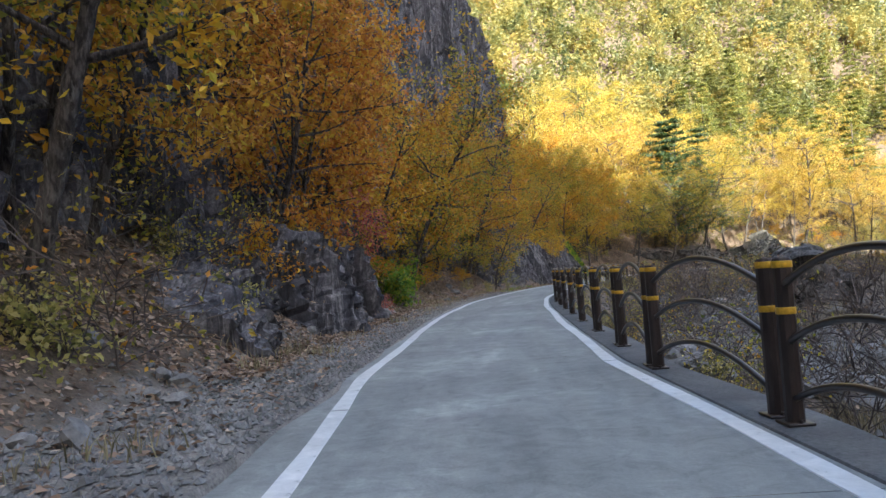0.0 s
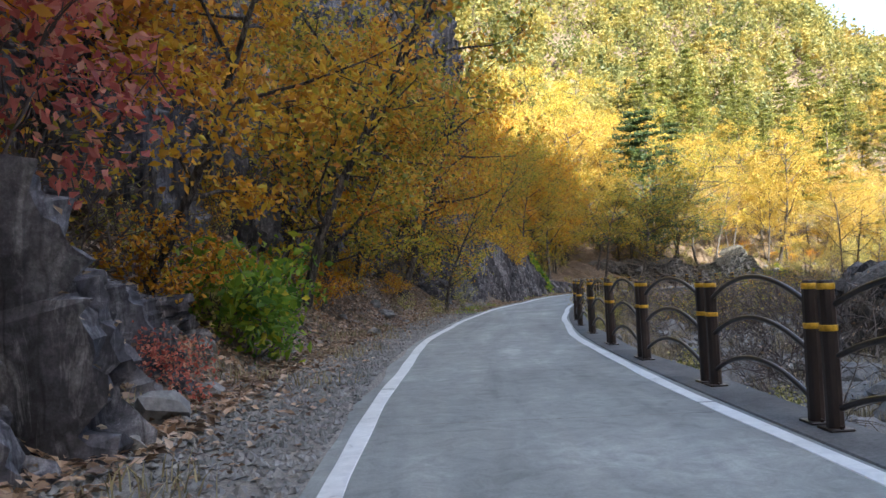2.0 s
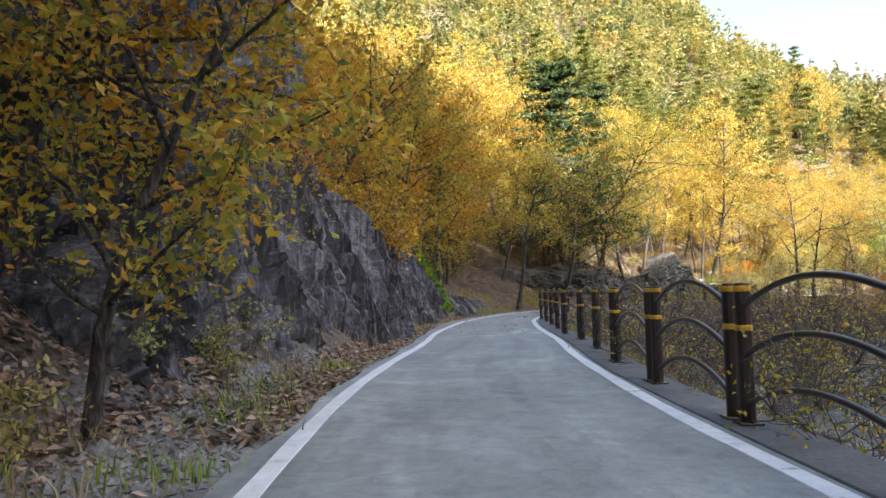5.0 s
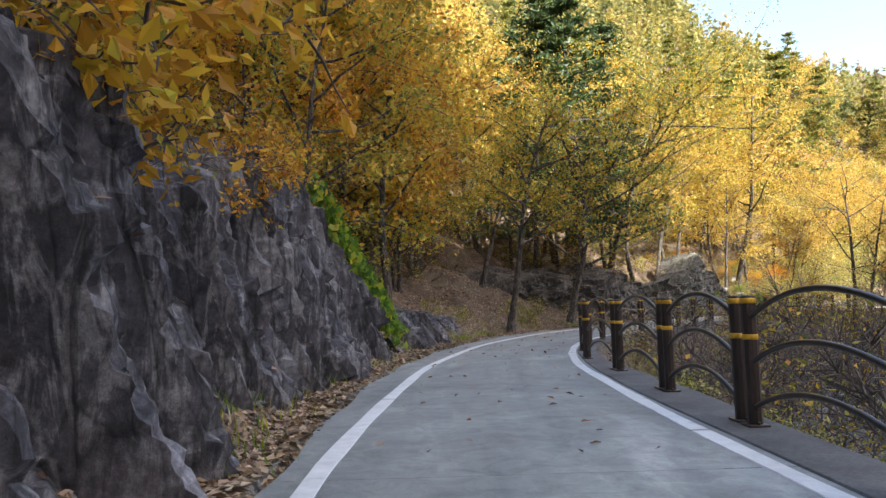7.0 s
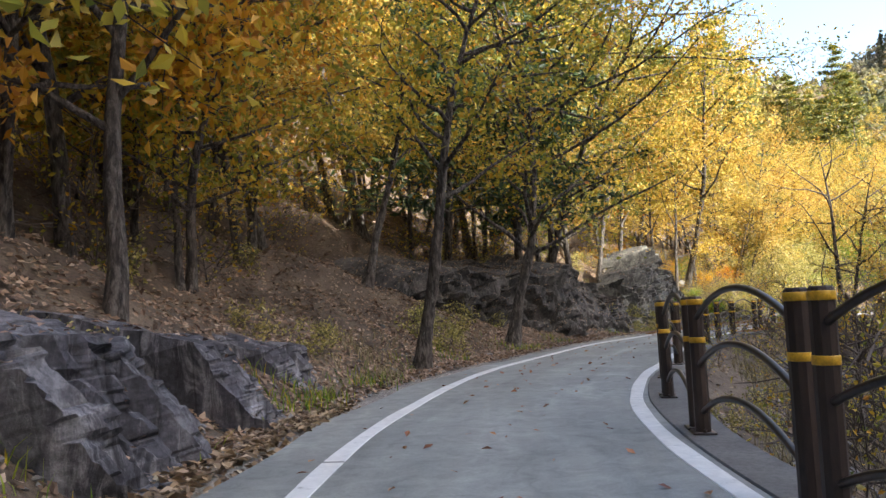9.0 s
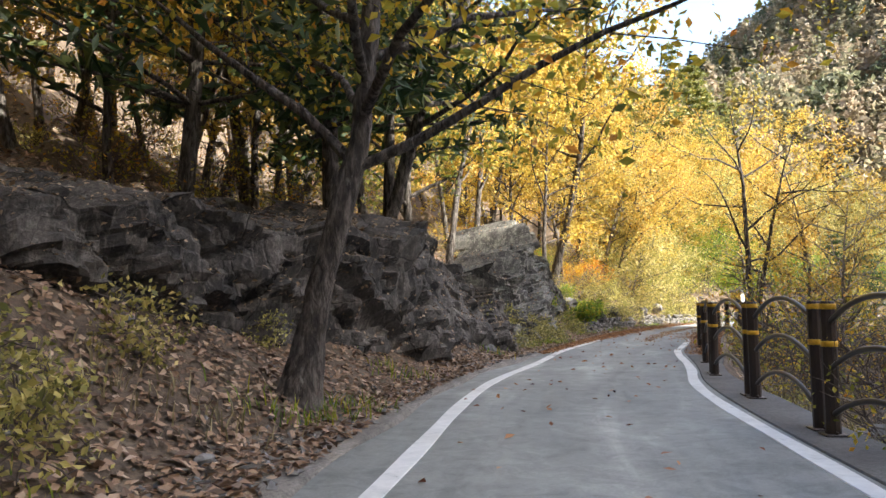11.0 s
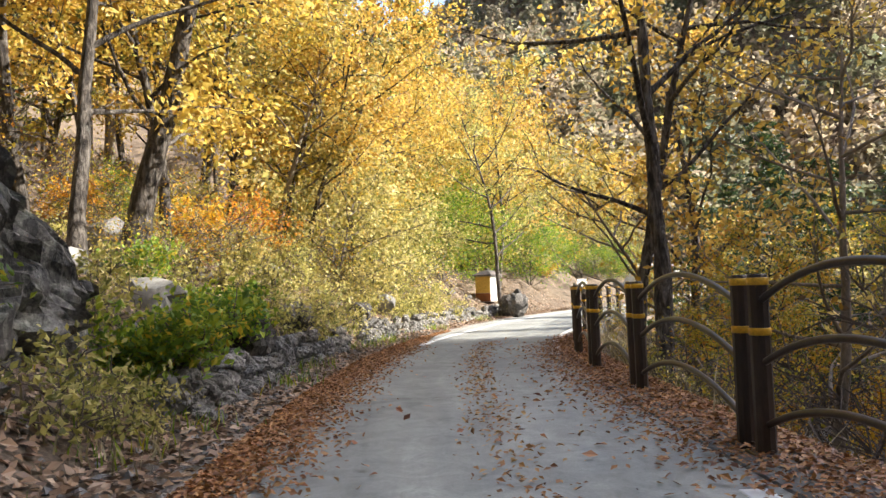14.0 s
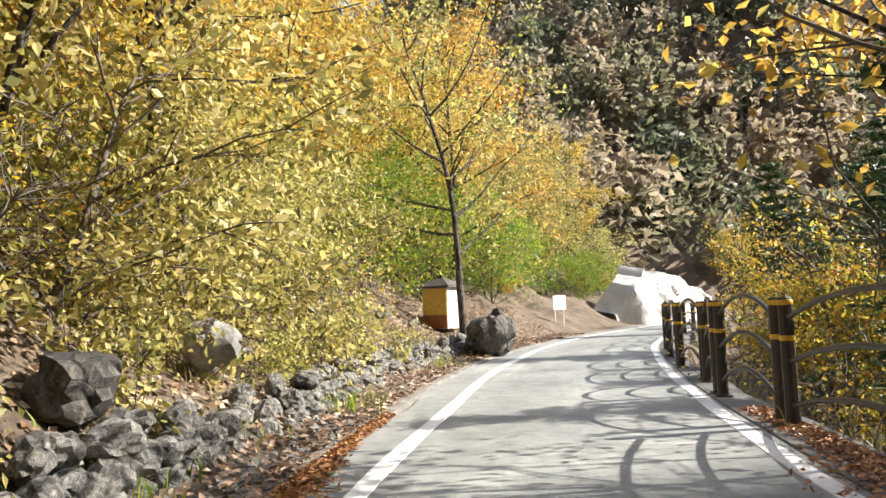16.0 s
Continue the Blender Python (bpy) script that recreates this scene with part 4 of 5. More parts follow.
def grove(name, label, keys, s_range, a_range, count, seed, size, category="woods"):
    """Trees deeper in the wood, joined into one."""
    r = np.random.default_rng(seed)
    mats, vs, fs, idx, at = [], [], [], [], 0
    for _ in range(count):
        tm, cm, *_ = KINDS[keys[r.integers(len(keys))]]
        p = on_road(r.uniform(*s_range), -EDGE - r.uniform(*a_range))
        k, turn, tall = r.uniform(*size), r.uniform(0, 6.28), r.uniform(0.9, 1.15)
        c, sn, z = math.cos(turn) * k, math.sin(turn) * k, ground_at(p[0], p[1])
        for me in (tm, cm):
            v = np.empty(len(me.vertices) * 3, np.float32)
            me.vertices.foreach_get("co", v)
            v = v.reshape(-1, 3)
            w = np.stack([p[0] + v[:, 0] * c - v[:, 1] * sn, p[1] + v[:, 0] * sn + v[:, 1] * c, z + v[:, 2] * k * tall], 1)
            ln = np.empty(len(me.loops), np.int32)
            me.loops.foreach_get("vertex_index", ln)
            if me is tm:
                q = ln.reshape(-1, 4)
                f = np.concatenate([q[:, [0, 1, 2]], q[:, [0, 2, 3]]])
            else:
                f = ln.reshape(-1, 3)
            m = me.materials[0]
            if m not in mats:
                mats.append(m)
            idx.append(np.full(len(f), mats.index(m)))
            vs.append(w)
            fs.append(f + at)
            at += len(w)
    me = mesh_of(name, np.concatenate(vs), np.concatenate(fs), mats, False, index=np.concatenate(idx))
    tagged(put(name, me), label, category, kind="stuff")

# ---------------------------------------------------------------- the woods, along the road
def scatter_trees(keys, s_range, a_range, count, seed, size=(0.8, 1.2), group="trees on the slope", clear=None):
    r = np.random.default_rng(seed)
    for _ in range(count):
        s, a = r.uniform(*s_range), r.uniform(*a_range)
        p = on_road(s, -EDGE - a)
        plant(keys[r.integers(len(keys))], p[0], p[1], r.uniform(*size), r.uniform(0, 360), group=group, stretch=r.uniform(0.9, 1.15), tip=(r.normal(0, 3), r.normal(0, 3)))


scatter_trees(["rust0", "orange1", "olive2"], (15, 34), (4.8, 7.0), 8, 1, (0.8, 1.2))
scatter_trees(["rust0", "orange1", "olive0"], (-6, 12), (5, 8), 6, 2)
scatter_trees(["olive0", "olive1", "orange2", "rust2"], (34, 52), (3.4, 9), 15, 3)
scatter_trees(["olive0", "olive1", "olive2", "orange0", "orange2"], (50, 74), (5.0, 14), 30, 4)
scatter_trees(["olive1", "olive2", "orange1", "gold0"], (72, 84), (4.2, 16), 20, 5)
scatter_trees(["tall0", "tall1", "tall2", "gold2"], (82, 104), (7, 22), 26, 6)
scatter_trees(["olive0", "orange1", "olive2", "orange2"], (70, 86), (2.8, 9), 14, 13, (1.1, 1.5))
scatter_trees(["tall0", "tall1", "tall2", "gold0", "gold1"], (92, 126), (6, 26), 34, 7)
scatter_trees(["gold0", "gold1", "gold2", "tall0", "lime1"], (114, 150), (3.6, 16), 34, 8)
scatter_trees(["gold1", "gold0", "lime1", "lime2"], (136, 175), (4, 20), 34, 9)
grove("upper_woods", "tall pines and golden trees higher up the slope", ["larch0", "larch1", "gold1", "tall2"], (116, 170), (14, 48), 60, 10, (0.9, 1.3))
grove("slope_woods", "yellow and olive autumn trees deeper in the wood", ["olive1", "gold0", "tall1", "larch0"], (56, 120), (16, 45), 60, 11, (0.9, 1.3))
grove("cliff_woods", "rust and olive autumn trees above the rock", ["rust1", "olive1", "orange0"], (30, 74), (10, 24), 30, 12, (0.9, 1.2))


# ---------------------------------------------------------------- far woods
def far_wood(name, mat, label, xs, ys, count, seed, keep, cards=150, size=0.78, conifer=0.45):
    r = np.random.default_rng(seed)
    x, y = r.uniform(*xs, count), r.uniform(*ys, count)
    s, o = to_road(np.stack([x, y], 1))
    ok = keep(x, y, o)
    x, y, s, o = x[ok], y[ok], s[ok], o[ok]
    z = land(x, y, s, o)
    vs, fs, at = [], [], 0
    for x0, y0, z0 in zip(x, y, z):
        h = r.uniform(6, 11)
        w = h * r.uniform(0.26, 0.4)
        n = cards
        if r.uniform() < conifer:
            u = r.uniform(0.1, 1, n) ** 0.8
            az, rr = r.uniform(0, 6.28, n), w * 0.95 * (1.05 - u) * np.sqrt(r.uniform(0.15, 1, n))
            c = np.stack([x0 + rr * np.cos(az), y0 + rr * np.sin(az), z0 + (np.round(u * 8) / 8 + r.normal(0, 0.02, n)) * h * 1.15], 1)
            v, f = leaf_cards(c, size * 1.15, r, 0.15, 0.35)
        else:
            d = r.normal(0, 1, (n, 3))
            d /= np.linalg.norm(d, axis=1, keepdims=True)
            lump = 1 + 0.25 * np.sin(d @ r.normal(0, 3, 3) + 1)
            c = np.array([x0, y0, z0 + h * 0.6]) + d * (lump * r.uniform(0.45, 1, n) ** 0.5)[:, None] * [w, w, h * 0.42]
            v, f = leaf_cards(c, size, r, 0.3, 0.65)
        vs.append(v)
        fs.append(f + at)
        at += len(v)
    me = mesh_of(name, np.concatenate(vs), np.concatenate(fs), mat)
    tagged(put(name, me), label, "woods", kind="stuff")


far_wood("hillside_woods", M_FAR, "sunlit golden and green woods on the mountainside", (-10, 190), (100, 300), 5200, 31,
         lambda x, y, o: (o < -42) & (x - 3 < 0.95 * (y + 4)) & (x > -0.12 * y))
far_wood("shaded_woods", M_FARDARK, "grey-brown and dark green woods on a shaded mountain", (66, 330), (70, 240), 4600, 32,
         lambda x, y, o: ((o > 16) | (x > 112)) & (y > 76 + 0.03 * x) & (x < 320) & (land(x, y) > 2.5), 80, 1.2)

# ---------------------------------------------------------------- boulders and rocks beside the road
rock_face("dark_boulder_ledge", 87.5, 102.2, [(87.5, 5.6), (90, 4.6), (93, 3.75), (96, 3.15), (98.5, 2.75), (100.5, 3.0), (102.2, 3.7)], [(87.5, 0.5), (89.5, 1.3), (92, 1.7), (95, 2.2), (97, 2.3), (99, 1.95), (100.5, 1.25), (101.4, 0.6), (102.2, 0.2)],
          [(87.5, 0.0), (91, -0.15), (94.5, -0.12), (96, 0.25), (98, 0.5), (102.2, 0.6)], M_DARKROCK,
          "dark overhanging boulder ledge among fallen leaves", "boulder", step=0.085, amp=0.17, cell=1.0, seed=41, back=3.0, stretch=(1.2, 1.2, 1.0), rise=0.2, chip=0.9)
rock_face("lichened_rock", 100.8, 112.4, [(100.8, 3.7), (103.0, 3.4), (103.2, 4.3), (103.8, 4.3), (104.0, 3.35), (106.5, 3.4), (109, 3.8), (111, 3.6), (112.4, 3.3)],
          [(100.8, 0.9), (102.5, 1.3), (103.6, 1.6), (105, 1.9), (106.4, 2.5), (107.6, 3.0), (109.0, 3.75), (109.6, 3.2), (110.1, 2.0), (110.8, 1.0), (112.4, 0.4)], [(100.8, 0.4), (104, 0.3), (108, 0.24), (110, 0.3), (112.8, 0.5)], M_LICHEN,
          "big lichen-spotted grey rock with a pointed top and a dark cleft", "rock", step=0.075, amp=0.24, cell=0.8, seed=73, back=2.2, stretch=(1.1, 1.1, 1.3), slant=-0.3, rise=-0.12, chip=0.8)
boulder(45.8, 100.0, (0.48, 0.42, 0.46), 66, M_DARKROCK, "round dark boulder above the stone wall", 0.42, 4, 10)
boulder(48.9, 101.6, (0.42, 0.4, 0.36), 67, M_DARKROCK, "dark boulder on the leafy bank", 0.45, 4, 70)
boulder(67.9, 104.6, (0.72, 0.62, 0.6), 68, M_DARKROCK, "rounded boulder at the road's edge", 0.2, 4, 20)
boulder(55.6, 103.6, (0.32, 0.28, 0.26), 69, M_STONE, "pale round stone on the wall", -0.6, 3, 20)
boulder(53.4, 103.0, (0.36, 0.3, 0.28), 70, M_DARKROCK, "brown stone on the bank", 0.1, 3, 50)
boulder(22.5, 45.0, (2.9, 2.4, 2.5), 71, M_DARKROCK, "huge dark boulder in the stream bed", 0.4, 5, 15)
boulder(*on_road(9.4, 3.5)[:2], (0.65, 0.5, 0.42), 74, M_STONE, "pale grey boulder on the bank below the fence", 0.35, 4, 40)
boulder(0.75, 37.4, (0.3, 0.22, 0.15), 72, M_STONE, "pale stone on the leafy verge", 0.3, 3, 30)

STONES = [boulder_mesh("stone", 300 + k, M_STONE, (1.0, random.uniform(0.65, 0.95), random.uniform(0.5, 0.8)), 2, 0.2) for k in range(7)]
ROUGH = [boulder_mesh("stone", 320 + k, M_WALLSTONE, (1.0, 0.8, 0.85), 3, 0.2) for k in range(6)]


def loose_stones(count, seed, s_range, b_range, size, group, label):
    r = np.random.default_rng(seed)
    for _ in range(count):
        s, b = r.uniform(*s_range), r.uniform(*b_range)
        p = on_road(s, b)
        k = r.uniform(*size) * (2.2 if r.uniform() < 0.08 else 1)
        z = ground_at(p[0], p[1])
        ob = put("stone", STONES[r.integers(len(STONES))], m=pose(p[0], p[1], z + k * 0.25, r.uniform(-15, 15), r.uniform(-15, 15), r.uniform(0, 360)) @ Matrix.Scale(k, 4))
        tagged(ob, label, "stone", group)


loose_stones(170, 51, (4, 70), (5.4, 19), (0.18, 0.65), "stones in the stream bed", "pale grey stone in the dry stream bed")
loose_stones(20, 52, (-2, 60), (2.9, 6.0), (0.1, 0.28), "stones on the bank", "grey stone on the bank below the fence")
loose_stones(40, 53, (2, 24), (-5.6, -3.4), (0.07, 0.22), "stones on the verge", "grey stone lying on the gravel verge")
loose_stones(28, 54, (26, 48), (-5.6, -3.2), (0.05, 0.16), "stones on the verge", "grey stone lying on the gravel verge")
loose_stones(24, 55, (84, 112), (-5.5, -2.6), (0.06, 0.2), "stones among the leaves", "grey stone among fallen leaves")
loose_stones(60, 56, (112, 138), (-8.5, -3.4), (0.08, 0.25), "stones on the bank", "pale stone on the sunlit bank")
loose_stones(24, 57, (66, 112), (3.5, 12), (0.15, 0.5), "stones in the stream bed", "pale grey stone in the dry stream bed")


def build_stone_wall():
    r = np.random.default_rng(77)
    wall = tagged(new("dry_stone_wall"), "low dry-stone wall of rough grey stones along the road", "stone wall")
    at, n = 111.0, 0
    while at < 138.5:
        w = r.uniform(0.2, 0.34)
        hidden = 119.2 < at < 120.4
        for course in range(3 if r.uniform() < 0.6 else 2):
            if hidden:
                continue
            o = -2.75 - 0.35 * (at - 111) / 27 - 0.08 * course + r.normal(0, 0.05)
            p = on_road(at + w / 2 + course * 0.12, o)
            m = pose(p[0], p[1], 0.06 + 0.19 * course + r.normal(0, 0.02), r.uniform(-12, 12), r.uniform(-12, 12), r.uniform(0, 360))
            put("stone", ROUGH[r.integers(len(ROUGH))], wall, "", m @ Matrix.Diagonal((w * 0.6, w * 0.55, 0.13, 1)))
            n += 1
        at += w


build_stone_wall()


# ---------------------------------------------------------------- shed box, sign and retaining wall beyond
M_YELLOWP = surface("yellow_panel", [(0.3, (0.6, 0.4, 0.08)), (0.7, (0.75, 0.54, 0.14))], 2, 20, rough=0.6, bump=0.1)
M_BROWNP = surface("brown_red_panel", [(0.3, (0.25, 0.09, 0.04)), (0.7, (0.36, 0.14, 0.06))], 2, 20, rough=0.6, bump=0.1)
M_WHITEP = surface("white_panel", [(0.3, (0.68, 0.68, 0.66)), (0.7, (0.82, 0.82, 0.8))], 2, 20, rough=0.55, bump=0.1)
M_ROOF = surface("dark_roof", [(0.3, (0.05, 0.045, 0.045)), (0.7, (0.12, 0.105, 0.1))], 3, 25, rough=0.8)
M_PALECON = surface("pale_concrete", [(0.3, (0.42, 0.42, 0.4)), (0.7, (0.62, 0.61, 0.58))], 1.2, 18, rough=0.85)


def block(size, at=(0, 0, 0), bevel=0.012):
    bm = bmesh.new()
    bmesh.ops.create_cube(bm, size=1, matrix=Matrix.Translation(at) @ Matrix.Diagonal((*size, 1)))
    bmesh.ops.bevel(bm, geom=bm.edges[:], offset=bevel, segments=2, affect="EDGES")
    return bm


def build_shed():
    x, y = 70.6, 106.9
    box = tagged(new("storage_box"), "small yellow and white roadside box with dark hipped roof", "storage box")
    box.matrix_basis = pose(x, y, ground_at(x, y) - 0.05, 0, 0, 172.4)
    part("body", block((0.86, 0.86, 1.25), (0, 0, 0.63)), M_WHITEP, box, "white painted body")
    part("front_panel", block((0.03, 0.82, 0.8), (0.44, 0, 0.83), 0.006), M_YELLOWP, box, "yellow front panel")
    part("lower_panel", block((0.03, 0.82, 0.4), (0.44, 0, 0.22), 0.006), M_BROWNP, box, "brown-red lower panel")
    bm = bmesh.new()
    lo = [bm.verts.new((sx * 0.54, sy * 0.54, 1.25)) for sx, sy in ((-1, -1), (1, -1), (1, 1), (-1, 1))]
    mid = [bm.verts.new((sx * 0.54, sy * 0.54, 1.31)) for sx, sy in ((-1, -1), (1, -1), (1, 1), (-1, 1))]
    hi = [bm.verts.new((sx * 0.16, sy * 0.16, 1.54)) for sx, sy in ((-1, -1), (1, -1), (1, 1), (-1, 1))]
    for a, b in ((lo, mid), (mid, hi)):
        for k in range(4):
            bm.faces.new((a[k], a[(k + 1) % 4], b[(k + 1) % 4], b[k]))
    bm.faces.new(hi)
    bm.faces.new(lo[::-1])
    part("roof", bm, M_ROOF, box, "dark hipped roof")
    part("roof_cap", block((0.16, 0.16, 0.12), (0, 0, 1.59)), M_ROOF, box)


build_shed()


def build_sign():
    x, y = 84.5, 106.2
    sign = tagged(new("notice_board"), "small white notice board on two thin legs", "sign")
    sign.matrix_basis = pose(x, y, ground_at(x, y) - 0.05, 0, 0, 240)
    high = 1.5 - ground_at(x, y)
    part("board", block((0.03, 0.9, 0.68), (0, 0, high), 0.006), M_WHITEP, sign, "white board")
    for dy in (-0.3, 0.3):
        part("leg", block((0.04, 0.04, high), (-0.036, dy, high / 2), 0.005), M_WHITEP, sign)


build_sign()
rock_face("retaining_wall", 163.0, 177.0, [(163, 2.5), (168, 1.9), (177, 1.8)], [(163, 2.2), (166, 3.2), (172, 3.0), (175, 1.8)], [(150, 0.25), (160, 0.3)], M_PALECON,
          "sunlit pale cut-rock wall beyond the bend", "wall", step=0.16, amp=0.06, cell=0.45, seed=61, back=1.5)

# ---------------------------------------------------------------- trees that stand out
tree_kind("oak", tree_parts(401, 10.5, 3.0, 0.32, 16, 4200, 0.15, 0.17, 0.05), M_BARK, M_ORANGE, "dark leaning oak with rust-orange leaves above the verge")
tree_kind("leaner", tree_parts(402, 9.0, 2.6, 0.4, 14, 3200, 0.15, 0.15, 0.06), M_BARK, M_OLIVE, "rough-barked leaning tree on the leafy slope")
tree_kind("roadoak", tree_parts(403, 11, 5.0, 0.24, 28, 11000, 0.13, 0.17, 0.05, 0.36), M_BARK, M_OLIVE, "rough-barked leaning oak with olive-green leaves over the road")
tree_kind("fork", tree_parts(404, 9.5, 3.6, 0.3, 9, 900, 0.14, 0.15, 0.06, twigs=4), M_BARK, M_GOLD, "dark forking tree with sparse yellow leaves by the fence")
tree_kind("slim", tree_parts(405, 10, 3.4, 0.28, 16, 3000, 0.16, 0.13, 0.03), M_BARK, M_LIME, "slim dark tree with spreading yellow-green boughs")
tree_kind("bush0", tree_parts(406, 3.2, 1.9, 0.06, 20, 4600, 0.12, 0.05, 0.2, 0.26), M_TWIG, M_LIME, "dense bush with pale yellow-green leaves", "shrub", "foliage", "shrub")
tree_kind("bush1", tree_parts(407, 3.0, 2.0, 0.06, 20, 4600, 0.12, 0.05, 0.2, 0.26), M_TWIG, M_VINE, "dense green and yellow bush on the bank", "shrub", "foliage", "shrub")


def leaning(key, x, y, size, degrees, toward, turn=0.0, z=None, group=""):
    """A tree that leans by degrees towards a plan direction."""
    ob = plant(key, x, y, size, 0, z, group)
    lean = Matrix.Rotation(radians(degrees), 4, Vector((-toward[1], toward[0], 0)))
    ob.matrix_basis = Matrix.Translation(ob.matrix_basis.translation) @ lean @ Matrix.Rotation(radians(turn), 4, "Z") @ Matrix.Scale(size, 4)
    return ob


leaning("oak", -2.6, 5.0, 1.0, 17, (1, 0.1), 40)
leaning("rust1", -3.7, 8.7, 1.0, 15, (1, 0.2), 10)
leaning("rust2", -3.0, 14.8, 1.05, 30, (1, -0.1), 60)
leaning("orange0", -3.2, 19.2, 1.1, 22, (1, 0.1), 200)
leaning("orange1", -2.2, 24.5, 0.95, 20, (1, 0.0), 20)
leaning("olive1", -0.9, 31.6, 1.35, 13, (0.9, 0.2), 0)
leaning("orange0", -2.0, 33.4, 0.9, 18, (1, -0.3), 0)
leaning("olive0", -0.9, 35.0, 1.0, 14, (0.9, 0.3), 0)
leaning("olive2", -0.3, 37.4, 1.0, 16, (0.9, 0.3), 90)
leaning("oak", *on_road(42.5, -4.9)[:2], 0.95, 17, (0.9, 0.3), 120)
leaning("olive1", 3.0, 44.7, 0.7, 3, (0.9, 0.3), 30)
leaning("orange2", 1.6, 46.4, 1.15, 20, (0.9, 0.4), 30)
leaning("olive1", 5.6, 62.5, 1.0, 8, (0.9, -0.3), 30)
leaning("olive0", 9.6, 70.5, 1.0, 6, (0.9, -0.3), 120)
leaning("leaner", 19.0, 81.5, 1.0, 14, (0.9, -0.2), 0)
leaning("leaner", 19.6, 86.8, 0.85, 6, (0.9, 0.2), 140)
leaning("roadoak", 23.9, 86.3, 1.0, 11, (0.8, -0.5), 0)
leaning("tall0", 31.5, 96.6, 0.9, 3, (1, 0), 60)
leaning("tall1", 36.6, 99.3, 0.9, 2, (1, 0), 0)
leaning("tall2", 39.5, 101.0, 0.9, 5, (1, 0), 90)
leaning("gold0", 44.2, 101.5, 1.1, 9, (1, 0.3), 0)
leaning("gold2", 47.6, 103.6, 1.1, 8, (1, -0.3), 0)
leaning("fork", *on_road(115.6, 2.9)[:2], 1.05, 7, (0.8, -0.4), 20)
leaning("fork", *on_road(118.4, 3.0)[:2], 0.95, 4, (0.3, -0.6), 150)
leaning("bare0", *on_road(121.5, 5.4)[:2], 0.9, 12, (-0.3, 0.9), 0)
leaning("gold1", 55.5, 95.0, 1.15, 3, (0, -1), 0)
leaning("bare1", 52.5, 92.4, 1.1, 3, (1, -1), 0)
leaning("slim", 69.9, 105.9, 1.0, 2, (1, 0), 0)
leaning("gold0", 57.5, 106.0, 1.1, 3, (1, -1), 100)
leaning("gold2", 58.6, 106.6, 1.0, 8, (1, -1), 10)
plant("bush0", 54.6, 104.9, 1.1, 0)
plant("bush0", 57.4, 105.2, 0.9, 120)
plant("bush0", 75.5, 111.6, 1.2, 0)
plant("bush1", 78.0, 111.8, 1.3, 90)
plant("bush0", 81.6, 112.2, 1.6, 30)
plant("bush1", 86.0, 110.6, 1.2, 200)
plant("bush0", 65.8, 111.4, 1.2, 70)
plant("bush0", 62.0, 108.8, 1.1, 20)
plant("bush0", 59.6, 106.2, 1.0, 200)
plant("bush1", 72.4, 110.8, 1.2, 10)
leaning("redbush", -1.0, 18.6, 0.95, 30, (1, 0), z=2.4)
plant("redbush", -0.7, 21.3, 0.5, 0)
plant("vinegreen", *on_road(24.6, -4.3)[:2], 1.45, 0)
plant("vinegreen", *on_road(26.6, -4.4)[:2], 1.1, 90)
leaning("leafy0", 7.1, 59.6, 1.4, 35, (0.9, -0.35), 0, z=2.3)
for k, (ss, oo, zz) in enumerate([(50, -3.9, 2.4), (52.5, -4.2, 3.4), (55, -4.1, 4.0), (58.2, -3.6, 2.7), (61, -3.5, 2.3), (63.5, -3.5, 2.5), (66.5, -3.7, 3.1)]):
    q = on_road(ss, oo)
    leaning(["shrub0", "leafy1", "shrub1", "shrub0"][k % 4], q[0], q[1], 0.75, 30, (0.9, -0.35), 50 * k, zz, "plants over the rock")
leaning("leafy1", 4.6, 55.0, 1.1, 20, (0.9, -0.3), 0, z=4.2)
leaning("roadoak", *on_road(98.0, -5.4)[:2], 1.1, 20, (0.6, -0.8), 140)
leaning("green0", *on_road(103.5, -6.4)[:2], 1.05, 6, (0.8, -0.4), 60)
leaning("pine0", 27.2, 91.2, 1.4, 0, (1, 0), 0)
leaning("pine1", 30.6, 94.2, 1.25, 0, (1, 0), 0)
leaning("pine1", 24.6, 92.4, 1.35, 0, (1, 0), 100)
leaning("larch0", 58.0, 110.5, 1.5, 0, (1, 0), 0)
for k, (ss, oo) in enumerate([(136, -7.5), (139, -6.6), (142, -8), (145, -7), (148, -8), (150, -6.4), (146, -10.5), (141, -10.5), (153, -8.5), (137, -11)]):
    q = on_road(ss, oo)
    plant(["bush0", "bush1"][k % 2], q[0], q[1], 1.0 + 0.1 * (k % 4), 40 * k, group="bushes on the far bank")
grove("far_bank_bushes", "dense green and yellow bushes over the far bank", ["bush0", "bush1", "bush1", "leafy0", "shrub0"], (136, 172), (5.2, 15), 60, 97, (0.6, 1.1), "brush")
leaning("larch1", 53.0, 112.0, 1.2, 0, (1, 0), 0)
leaning("pine0", 64.0, 95.3, 0.5, 0, (1, 0), 30)
leaning("pine1", 71.0, 94.0, 0.85, 0, (1, 0), 140)
leaning("pine0", 60.5, 92.3, 0.5, 0, (1, 0), 220)


# ---------------------------------------------------------------- undergrowth
def scatter(keys, s_range, o_range, count, seed, size, group):
    r = np.random.default_rng(seed)
    for _ in range(count):
        p = on_road(r.uniform(*s_range), r.uniform(*o_range))
        plant(keys[r.integers(len(keys))], p[0], p[1], r.uniform(*size), r.uniform(0, 360), group=group)


